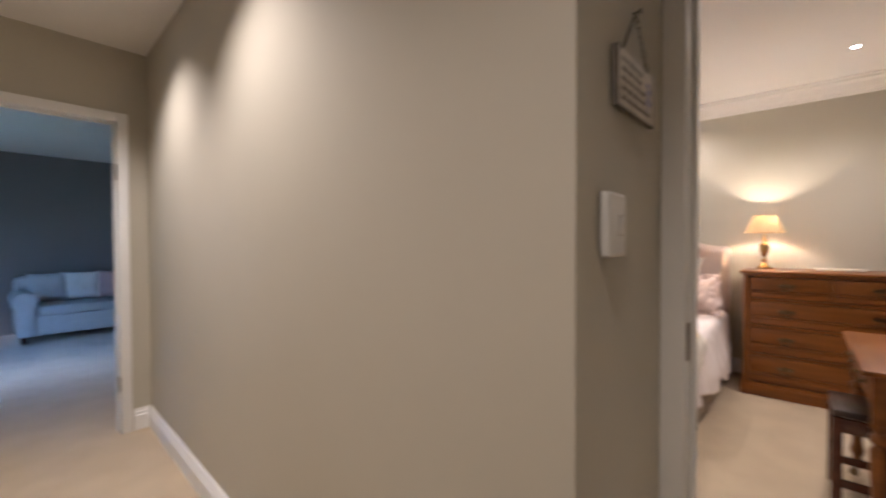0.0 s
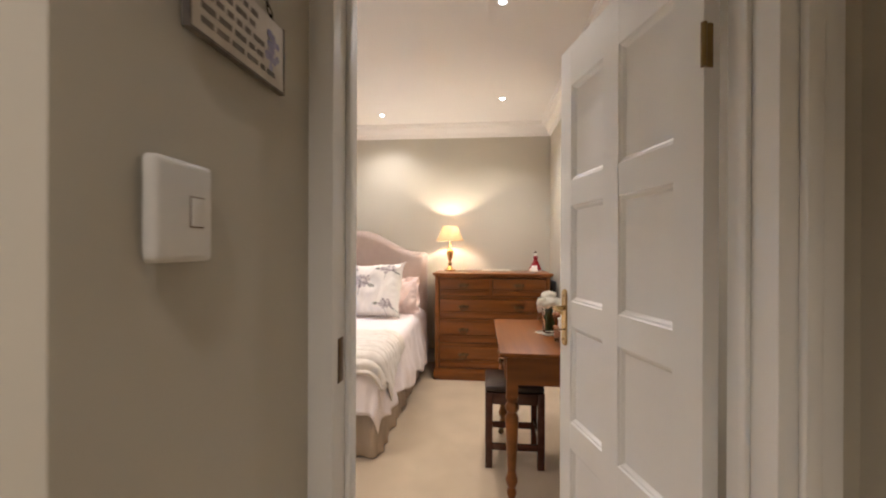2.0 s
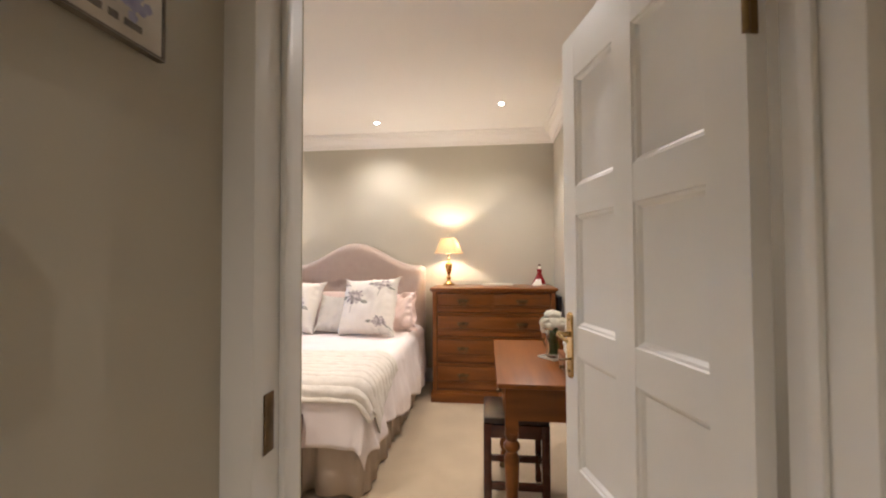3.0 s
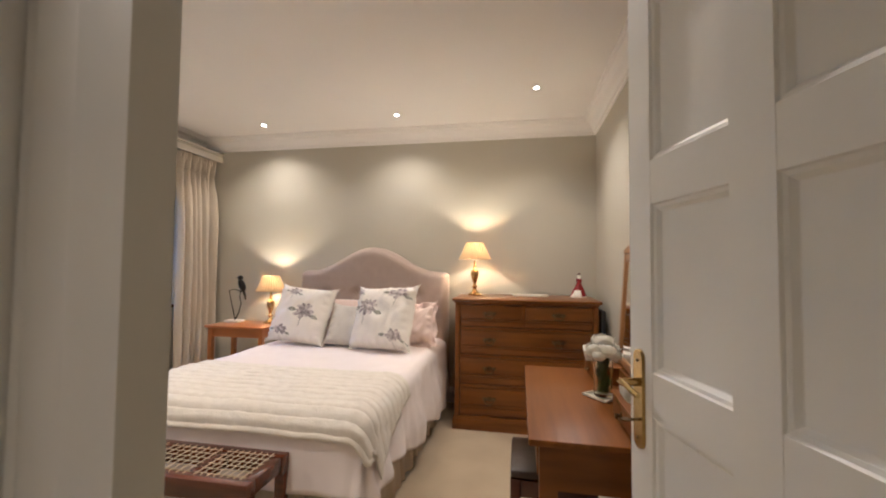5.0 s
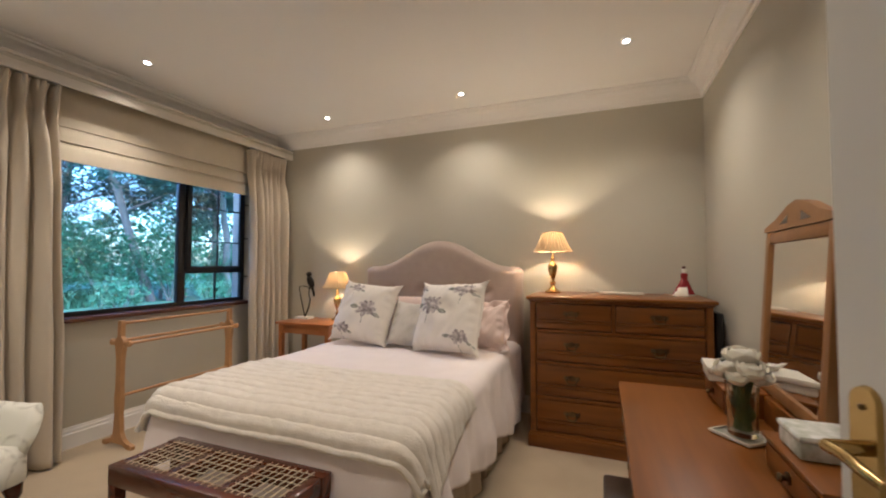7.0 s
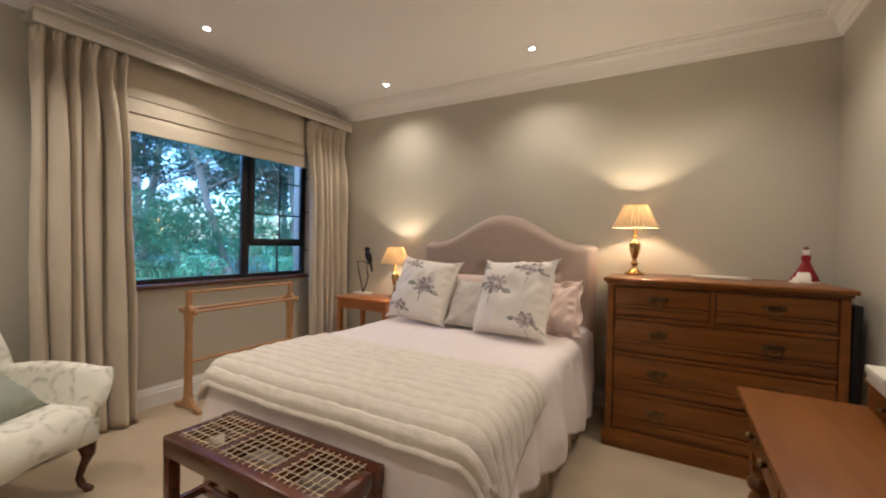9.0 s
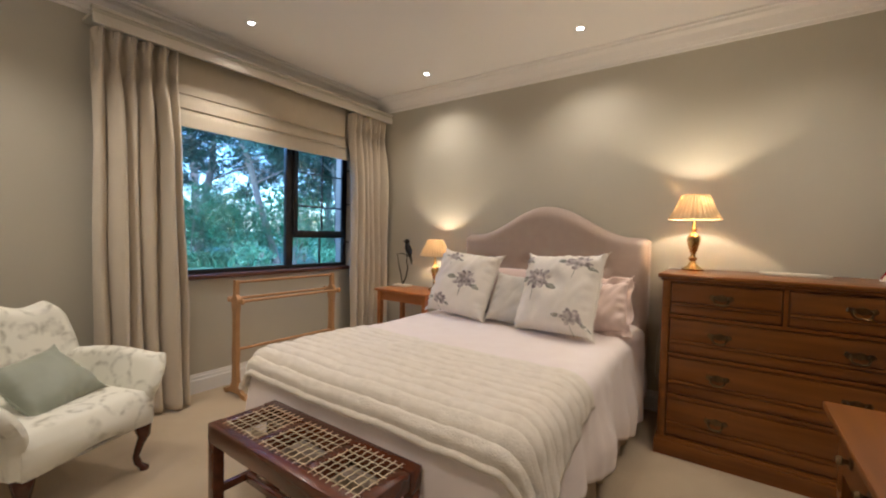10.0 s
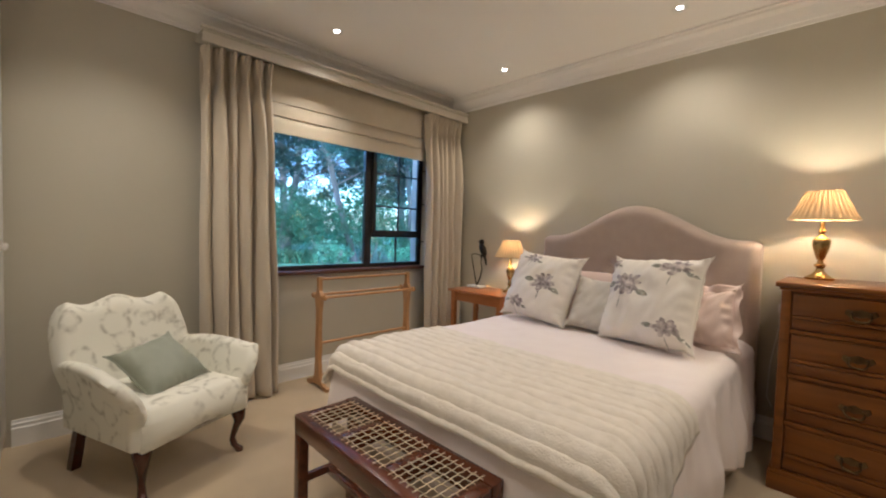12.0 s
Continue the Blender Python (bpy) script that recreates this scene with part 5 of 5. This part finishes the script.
part("body", boxes((-0.086, 0.066, -0.054, 0.054, 0, 0.036), bevel=0.008), TIN, _t)
part("lid", boxes((-0.089, 0.069, -0.057, 0.057, 0.034, 0.050), bevel=0.007), TIN, _t)
_t = thing("tissue_box", "low cream tissue box with a pulled white tissue", "tissue box", 0.545, 3.15, 0.8402, -5)
part("body", boxes((-0.10, 0.09, -0.075, 0.075, 0, 0.026), bevel=0.003), PAPER, _t)
part("lid", boxes((-0.104, 0.094, -0.079, 0.079, 0.0265, 0.046), bevel=0.004), PAPER, _t)
_b = bmesh.new()
grid(_b, 30, 8, lambda u, v: Vector(((0.014 + 0.020 * v + 0.007 * math.sin(10 * math.pi * u + 3 * v)) * math.cos(2 * math.pi * u), (0.008 + 0.022 * v + 0.006 * math.sin(6 * math.pi * u + 2)) * math.sin(2 * math.pi * u), 0.044 + 0.026 * v ** 0.7 + 0.008 * math.sin(4 * math.pi * u + 1) * v)), closed_u=True)
part("tissue", _b, PILLOW, _t, "crumpled white tissue", smooth=60)


def stool():
    t = thing("stool", "dark wooden stool with leather seat beside the dressing table", "stool", 0.272, 2.945, 0)
    for x in (-0.145, 0.145):
        for y in (-0.145, 0.145):
            part("leg", boxes((x - 0.02, x + 0.02, y - 0.02, y + 0.02, 0, 0.43), bevel=0.003), DARK_WOOD, t)
    for s in (-0.145, 0.145):
        part("stretcher", boxes((-0.125, 0.125, s - 0.011, s + 0.011, 0.10, 0.135), bevel=0.002), DARK_WOOD, t)
        part("stretcher", boxes((s - 0.011, s + 0.011, -0.125, 0.125, 0.14, 0.175), bevel=0.002), DARK_WOOD, t)
        part("seat_rail", boxes((-0.125, 0.125, s - 0.013, s + 0.013, 0.36, 0.425), bevel=0.002), DARK_WOOD, t)
        part("seat_rail", boxes((s - 0.013, s + 0.013, -0.125, 0.125, 0.36, 0.425), bevel=0.002), DARK_WOOD, t)
    part("seat", boxes((-0.165, 0.165, -0.165, 0.165, 0.431, 0.466), bevel=0.014), LEATHER, t, "glossy dark leather seat")


stool()


# ---- bench at the bed's foot ----
def bench():
    t = thing("bench", "dark wooden bench with three woven rawhide panels", "bench", -1.255, 2.625, 0)
    hx, hy, H = 0.415, 0.142, 0.452
    part("rail", boxes((-hx, hx, -hy, -hy + 0.055, H - 0.075, H), bevel=0.004), BENCH_WOOD, t)
    part("rail", boxes((-hx, hx, hy - 0.055, hy, H - 0.075, H), bevel=0.004), BENCH_WOOD, t)
    edges = [-hx + 0.003, -0.140, 0.140, hx - 0.003]
    for x, w in ((edges[0] + 0.026, 0.026), (-0.138, 0.026), (0.138, 0.026), (edges[3] - 0.026, 0.026)):
        part("crossbar", boxes((x - w, x + w, -hy + 0.0555, hy - 0.0555, H - 0.06, H - 0.002), bevel=0.003), BENCH_WOOD, t)
    for x in (-hx + 0.022, hx - 0.022):
        for y in (-hy + 0.022, hy - 0.022):
            part("leg", boxes((x - 0.021, x + 0.021, y - 0.021, y + 0.021, 0.0, H - 0.0755), bevel=0.003), BENCH_WOOD, t)
        part("stretcher", boxes((x - 0.010, x + 0.010, -hy + 0.043, hy - 0.043, 0.17, 0.20), bevel=0.002), BENCH_WOOD, t)
    part("stretcher", boxes((-hx + 0.033, hx - 0.033, -0.012, 0.012, 0.17, 0.20), bevel=0.002), BENCH_WOOD, t)
    n = 8
    for x0, x1 in ((-hx + 0.040, -0.150), (-0.126, 0.126), (0.150, hx - 0.040)):
        for k in range(6):
            y = -hy + 0.052 + (2 * hy - 0.104) * k / 5
            pts = [(x0 + (x1 - x0) * j / 14, y + 0.0008 * math.sin(j * 0.9 + k * 2), H + 0.0015 + 0.0014 * (1 if (j + k) % 2 else -1) * (0 < j < 14)) for j in range(15)]
            part("thong", tube(bmesh.new(), pts, 0.0017, 5), THONG, t)
        for k in range(n):
            x = x0 + 0.012 + (x1 - x0 - 0.024) * k / (n - 1)
            pts = [(x + 0.0008 * math.sin(j * 0.8 + k * 3), -hy + 0.034 + (2 * hy - 0.068) * j / 14, H + 0.0015 - 0.0014 * (1 if (j + k) % 2 else -1) * (0 < j < 14)) for j in range(15)]
            part("thong", tube(bmesh.new(), pts, 0.0017, 5), THONG, t)


bench()


# ---- towel rail ----
def towel_rail():
    t = thing("towel_rail", "freestanding pine towel rail with two tiers of bars", "towel rail", -2.93, 3.67, 0)
    hy = 0.425
    for y in (-hy, hy):
        b = bmesh.new()
        prof = [(-0.040, 0.06), (-0.026, 0.22), (-0.034, 0.32), (-0.024, 0.40), (-0.026, 0.58), (-0.042, 0.665), (-0.040, 0.71), (-0.018, 0.735), (-0.017, 0.838), (0.017, 0.838), (0.018, 0.735), (0.040, 0.71), (0.042, 0.665), (0.026, 0.58), (0.024, 0.40), (0.034, 0.32), (0.026, 0.22), (0.040, 0.06)]
        fa = [b.verts.new((px, y - 0.014, pz)) for px, pz in prof]
        ba = [b.verts.new((px, y + 0.014, pz)) for px, pz in prof]
        b.faces.new(fa), b.faces.new(ba[::-1])
        for k in range(18):
            b.faces.new((fa[k], fa[(k + 1) % 18], ba[(k + 1) % 18], ba[k]))
        part("post", b, PINE, t, smooth=False)
        # splayed foot with scrolled toes
        b = bmesh.new()
        prof = [(-0.150, 0.0), (-0.152, 0.022), (-0.135, 0.034), (-0.105, 0.034), (-0.06, 0.055), (-0.035, 0.10), (-0.020, 0.14), (0.020, 0.14), (0.035, 0.10), (0.06, 0.055), (0.105, 0.034), (0.135, 0.034), (0.152, 0.022), (0.150, 0.0), (0.11, 0.0), (0.06, 0.022), (-0.06, 0.022), (-0.11, 0.0)]
        fa = [b.verts.new((px, y - 0.013, pz)) for px, pz in prof]
        ba = [b.verts.new((px, y + 0.013, pz)) for px, pz in prof]
        b.faces.new(fa), b.faces.new(ba[::-1])
        for k in range(18):
            b.faces.new((fa[k], fa[(k + 1) % 18], ba[(k + 1) % 18], ba[k]))
        part("foot", b, PINE, t, smooth=False)
        for x in (-0.088, 0.088):
            b = lathe(bmesh.new(), [(0.006, 0), (0.019, 0.004), (0.023, 0.014), (0.019, 0.024), (0.006, 0.028)], 14, Matrix.Translation((x, y - 0.013 if y > 0 else y + 0.013, 0.692)) @ pose(0, 0, 0, -90 if y > 0 else 90))
            part("knob", b, PINE, t)
        part("arm", boxes((-0.098, 0.098, y - 0.013, y + 0.013, 0.672, 0.705), bevel=0.010), PINE, t)
    for x, z in ((0, 0.822), (-0.078, 0.692), (0.078, 0.692), (0, 0.335)):
        part("bar", tube(bmesh.new(), [(x, -hy, z), (x, hy, z)], 0.0105, 12), PINE, t)


towel_rail()


# ---- armchair ----
def armchair():
    t = thing("armchair", "small ivory sprigged armchair with a camel back on cabriole legs", "armchair", -2.545, 2.185, 0, 22)
    # seat with a rounded front
    b = bmesh.new()
    def seat(u, v):
        y = (-0.255 + 0.51 * u)
        x = -0.22 + 0.52 * v
        e = min(1, (1 - v) * 9, u * 10, (1 - u) * 10)
        z = 0.345 + 0.062 * math.sqrt(max(0, 1 - (1 - e) ** 2)) + 0.012 * math.sin(math.pi * u) * math.sin(math.pi * v)
        return Vector((x + 0.03 * math.sin(math.pi * u) * v, y, z))
    grid(b, 24, 24, seat)
    part("seat", b, CHAIR_CLOTH, t, smooth=70)
    b = bmesh.new()
    def rail(u, v):
        s = u * 1.56
        if s < 0.52:
            x, y = -0.22 + s, -0.262
        elif s < 1.04:
            x, y = 0.30 + 0.03 * math.sin(math.pi * (s - 0.52) / 0.52), -0.262 + (s - 0.52) * 1.0077
        else:
            x, y = 0.30 - (s - 1.04), 0.262
        z = 0.235 + 0.115 * v
        if 0.52 < s < 1.04:
            z += (1 - v) * 0.035 * math.sin(math.pi * (s - 0.52) / 0.52) ** 2
            x += 0.012 * math.sin(math.pi * v)
        return Vector((x, y, z))
    grid(b, 60, 6, rail)
    part("seat_rail", b, CHAIR_CLOTH, t, smooth=60)
    part("underside", boxes((-0.22, 0.29, -0.255, 0.255, 0.232, 0.242)), CHAIR_CLOTH, t)
    # back: humped outline, padded
    def top(y):
        s = abs(y) / 0.315
        return 0.818 - 0.021 * (1 - math.cos(2 * math.pi * min(1, s * 1.10))) * 0.9 - 0.14 * max(0, (s - 0.70) / 0.30) ** 2.2
    def backs(sign):
        def g(u, v):
            yy = -0.315 + 0.63 * u
            z0 = 0.235
            z = z0 + (top(yy) - z0) * v
            wv = 0.80 + 0.20 * math.sin(math.pi * min(1, max(0, (v - 0.15) / 1.1)))
            y = yy * wv
            e = min(1, u * 11, (1 - u) * 11, (1 - v) * 11)
            th = 0.062 * math.sqrt(max(0, 1 - (1 - e) ** 2))
            lean = -0.20 - 0.19 * v
            wing = 0.055 * (abs(yy) / 0.315) ** 3
            return Vector((lean + wing + sign * th, y, z))
        return g
    b = bmesh.new()
    grid(b, 40, 30, backs(1)), grid(b, 40, 30, backs(-1))
    bmesh.ops.remove_doubles(b, verts=b.verts, dist=0.002)
    part("backrest", b, CHAIR_CLOTH, t, smooth=70)
    # padded wing arms that flare outwards, rounded off at the front
    for s in (-1, 1):
        def wing(sign, s=s):
            def g(u, v):
                z = 0.245 + (0.555 + 0.022 * math.sin(math.pi * min(1, u * 1.1)) - 0.245) * v
                hgt = max(0.0, (v - 0.30) / 0.70)
                x = -0.24 + (0.535 + 0.030 * math.sin(math.pi * hgt) - 0.022 * max(0.0, (hgt - 0.62) / 0.38) ** 2) * u
                y = 0.258 + 0.088 * hgt ** 1.7 * (0.25 + 0.75 * u)
                e = min(1, (1 - v) * 12, (1 - u) * 18)
                th = (0.030 + 0.002 * hgt) * math.sqrt(max(0, 1 - (1 - e) ** 2))
                return Vector((x, s * (y + sign * th), z))
            return g
        b = bmesh.new()
        grid(b, 26, 24, wing(1)), grid(b, 26, 24, wing(-1))
        bmesh.ops.remove_doubles(b, verts=b.verts, dist=0.002)
        part("arm", b, CHAIR_CLOTH, t, smooth=75)
    for s in (-1, 1):
        b = bmesh.new()
        path = [(0.235, 0.25), (0.262, 0.215), (0.268, 0.17), (0.248, 0.115), (0.235, 0.065), (0.245, 0.03), (0.268, 0.012)]
        rr = [0.042, 0.036, 0.027, 0.019, 0.015, 0.017, 0.020]
        seg = 12
        prev = None
        for (px, pz), r in zip(path, rr):
            ring = [b.verts.new((px + r * math.cos(2 * math.pi * j / seg), s * (0.225 + (px - 0.235) * 0.5) + r * math.sin(2 * math.pi * j / seg), max(0.0, pz + (0.25 * r * math.cos(2 * math.pi * j / seg) if pz < 0.24 else 0)))) for j in range(seg)]
            if prev:
                for j in range(seg):
                    b.faces.new((prev[j], prev[(j + 1) % seg], ring[(j + 1) % seg], ring[j]))
            prev = ring
        low = [b.verts.new((v.co.x, v.co.y, 0.0)) for v in prev]
        for j in range(seg):
            b.faces.new((prev[j], prev[(j + 1) % seg], low[(j + 1) % seg], low[j]))
        b.faces.new(low)
        part("front_leg", b, DARK_WOOD, t, "dark cabriole leg")
        b = bmesh.new()
        box(b, -0.245, -0.205, s * 0.225 - 0.020, s * 0.225 + 0.020, 0.0, 0.26)
        for v in b.verts:
            if v.co.z < 0.1:
                v.co.x -= 0.07
        part("back_leg", b, DARK_WOOD, t)


armchair()
pillow("armchair_cushion", "sage green satin cushion leaning in the armchair", 0.335, 0.325, 0.12, pose(-2.515, 2.18, 0.500, 0, 0, 22) @ pose(0, 0, 0, 0, 0, 90) @ pose(0, 0, 0, -50) @ pose(0, 0, 0, 0, -12), SAGE, seed=12, category="cushion")
# ---- garden ----
LAWN = mat("lawn_grass", (0.06, 0.20, 0.125), (0.04, 0.13, 0.08), 0.9, 2.5, 8, 0.6, 60)
LEAF_A = mat("hedge_leaf", (0.034, 0.185, 0.085), (0.010, 0.066, 0.034), 0.75, 3, 4, island=0.5)
LEAF_B = mat("tree_leaf", (0.026, 0.098, 0.074), (0.010, 0.044, 0.036), 0.75, 3, 4, island=0.5)
LEAF_C = mat("bright_shrub_leaf", (0.050, 0.200, 0.110), (0.025, 0.110, 0.060), 0.7, 3, 4, island=0.4)
BARK = mat("grey_bark", (0.24, 0.23, 0.215), (0.15, 0.14, 0.135), 0.9, 9, 8, 0.8, 40, stretch=(3, 3, 0.6))
GZ = -0.35
structure("ground", boxes((-600, 600, -600, 600, GZ - 0.5, GZ)), LAWN, "mown green garden lawn", "lawn")


def leaves(name_seed, pts, size, droop=0.3):
    """Many small folded leaves round the given centres."""
    rs = np.random.RandomState(name_seed)
    n = len(pts)
    c = np.array(pts)
    a = rs.normal(size=(n, 3))
    a[:, 2] *= 0.6
    a /= np.linalg.norm(a, axis=1)[:, None]
    b = np.cross(a, rs.normal(size=(n, 3)))
    b /= np.linalg.norm(b, axis=1)[:, None]
    L = (size * rs.uniform(0.6, 1.4, n))[:, None]
    w = L * 0.42
    v = np.stack([c - a * L * 0.5, c + b * w * 0.5 - [0, 0, 0.02], c + a * L * 0.5 - np.array([0, 0, 1]) * L * droop * 0.3, c - b * w * 0.5 - [0, 0, 0.02]], 1).reshape(-1, 3)
    return v, np.arange(4 * n).reshape(-1, 4)


def leaf_mesh(name, v, f, material, parent=None):
    me = bpy.data.meshes.new(name)
    me.from_pydata(v.tolist(), [], f.tolist())
    me.materials.append(material)
    ob = new(name, me)
    ob.parent = parent
    return ob


def cloud(rs, n, centre, radii, shell=0.55):
    d = rs.normal(size=(n, 3))
    d /= np.linalg.norm(d, axis=1)[:, None]
    r = (shell + (1 - shell) * rs.uniform(0, 1, n)) ** 0.8
    return np.array(centre) + d * r[:, None] * np.array(radii)


def tree(x, y, h, lean, seed, clumps, spread, r0, low=0.35):
    t = thing("tree", "tall leafy garden tree with a pale slanting trunk", "tree", x, y, GZ)
    rnd = random.Random(seed)
    rs = np.random.RandomState(seed)
    b = bmesh.new()
    top = Vector((lean[0], lean[1], h * 0.8))
    tube(b, [top * (k / 8) + Vector((rnd.uniform(-0.08, 0.08), rnd.uniform(-0.08, 0.08), 0)) * (k > 0) for k in range(9)], r0, 12, 0.35)
    cents = []
    for k in range(clumps):
        s = rnd.uniform(low, 1.0)
        base = top * min(1.0, s)
        a = rnd.uniform(0, 6.28)
        ln = spread * rnd.uniform(0.4, 1.0) * (1.15 - 0.5 * s)
        end = base + Vector((ln * math.cos(a), ln * math.sin(a), rnd.uniform(0.1, 0.5) * ln + (0.15 * h if s > 0.9 else 0)))
        if k < 22:
            mid = base.lerp(end, 0.5) + Vector((0, 0, 0.15 * ln))
            tube(b, [base, mid, end], r0 * 0.28, 6, 0.3)
        cents.append(end)
    part("trunk", b, BARK, t)
    pts = np.concatenate([cloud(rs, rnd.randint(360, 620), c, (rnd.uniform(0.7, 1.5), rnd.uniform(0.7, 1.5), rnd.uniform(0.35, 0.8)), 0.2) for c in cents])
    v, f = leaves(seed, pts, 0.15)
    leaf_mesh("crown", v, f, LEAF_B, t)
    return t


tree(-17.5, 12.75, 15.0, (0.0, -3.9, 0), 1, 150, 5.2, 0.17, 0.28)
tree(-16.0, 15.3, 13.0, (0.4, -1.5, 0), 2, 90, 4.2, 0.16, 0.3)
tree(-24.0, 12.0, 17.0, (1.0, 1.5, 0), 3, 120, 6.0, 0.24, 0.2)
tree(-22.0, 19.5, 15.0, (1.0, -1.5, 0), 4, 100, 5.4, 0.22, 0.2)
tree(-29.0, 5.5, 17.0, (0.0, 1.5, 0), 5, 120, 6.5, 0.26, 0.15)
tree(-33.0, 16.0, 18.0, (0.0, -1.0, 0), 6, 80, 7.0, 0.36, 0.15)


def shrub(x, y, rx, ry, h, n, seed, material, label, size=0.16):
    t = thing("shrub", label, "shrub", x, y, GZ, group="garden shrubs")
    rs = np.random.RandomState(seed)
    b = bmesh.new()
    rnd = random.Random(seed)
    for k in range(7):
        a = rnd.uniform(0, 6.28)
        tube(b, [(0.1 * math.cos(a), 0.1 * math.sin(a), 0), (0.5 * rx * math.cos(a), 0.5 * ry * math.sin(a), h * 0.6)], 0.035, 6, 0.4)
    part("stems", b, BARK, t)
    pts = []
    for k in range(14):
        a, q = rnd.uniform(0, 6.28), rnd.uniform(0.1, 0.75)
        pts.append(cloud(rs, n // 14, (q * rx * math.cos(a), q * ry * math.sin(a), h * rnd.uniform(0.25, 0.8)), (0.45 * rx, 0.45 * ry, 0.28 * h), 0.5))
    p = np.concatenate(pts)
    p[:, 2] = np.maximum(p[:, 2], 0.05)
    v, f = leaves(seed, p, size)
    leaf_mesh("leaves", v, f, material, t)


_r = random.Random(77)
for _k in range(13):
    _a = radians(50 + 6.0 * _k)
    _d = 20.5 + _r.uniform(-1.2, 1.6)
    shrub(-0.2 - _d * math.sin(_a), 1.9 + _d * math.cos(_a), 1.9, 1.9, _r.uniform(2.6, 4.2), 9000, 100 + _k, LEAF_A, "dense dark green hedge shrub", 0.10)
for _k in range(9):
    _a = radians(52 + 8.0 * _k + _r.uniform(-2, 2))
    _d = 17.5 + _r.uniform(-1.0, 1.2)
    shrub(-0.2 - _d * math.sin(_a), 1.9 + _d * math.cos(_a), 0.9, 0.9, _r.uniform(0.7, 1.3), 1600, 200 + _k, LEAF_C, "low bright green border shrub", 0.12)
# distant screen of foliage closes the garden
_t = tagged(new("far_foliage"), "distant belt of dark garden foliage", "woods", kind="stuff")
_rs = np.random.RandomState(5)
_n = 26000
_an = np.radians(_rs.uniform(20, 150, _n))
_dd = _rs.uniform(42, 50, _n)
_zz = _rs.uniform(0, 1, _n) ** 1.3 * (7 + 3 * np.sin(_an * 9)) + GZ
_v, _f = leaves(6, np.stack([-_dd * np.sin(_an), 2 + _dd * np.cos(_an), _zz], 1), 0.6)
leaf_mesh("foliage", _v, _f, LEAF_A, _t)


def strap_clump(x, y, n, h, spread, seed):
    """A clump of long arching strap leaves."""
    t = thing("garden_clump", "clump of bright green arching strap-leaved border plants", "plant", x, y, GZ, group="strap-leaved border plants")
    rnd = random.Random(seed)
    b = bmesh.new()
    for k in range(n):
        a, d = rnd.uniform(0, 6.28), rnd.uniform(0.0, 0.55 * spread)
        q = rnd.uniform(0, 6.28)
        c = Vector((d * math.cos(q), d * math.sin(q), 0))
        o, hh, L = Vector((math.cos(a), math.sin(a), 0)), h * rnd.uniform(0.7, 1.1), spread * rnd.uniform(0.35, 0.6)
        wd = o.cross(Vector((0, 0, 1))) * 0.022
        rows = []
        for j in range(6):
            v = j / 5
            p = c + o * L * v ** 1.4 + Vector((0, 0, hh * (1.75 * v - 1.0 * v * v)))
            rows.append([b.verts.new(p - wd * (1 - v ** 3)), b.verts.new(p + wd * (1 - v ** 3) + Vector((0, 0, 0.001)))])
        for p, r in zip(rows, rows[1:]):
            b.faces.new((p[0], p[1], r[1], r[0]))
    part("leaves", b, LEAF_C, t)


for _k in range(7):
    strap_clump(-17.98 + 0.75 * (_k % 3 - 1) - 0.35 * (_k // 3), 10.58 + 0.62 * _k - 1.9, 150, 0.75, 1.1, 300 + _k)


def garden_bench(x, y, rz):
    t = thing("garden_bench", "small grey weathered wooden bench on the lawn", "bench", x, y, GZ, rz)
    for k in range(3):
        part("seat_slat", boxes((-0.6, 0.6, -0.18 + 0.13 * k, -0.07 + 0.13 * k, 0.41, 0.44), bevel=0.006), BARK, t)
    for sx in (-0.48, 0.48):
        for sy in (-0.12, 0.14):
            part("leg", boxes((sx - 0.035, sx + 0.035, sy - 0.035, sy + 0.035, 0, 0.409), bevel=0.006), BARK, t)


garden_bench(-18.02, 14.03, 70)
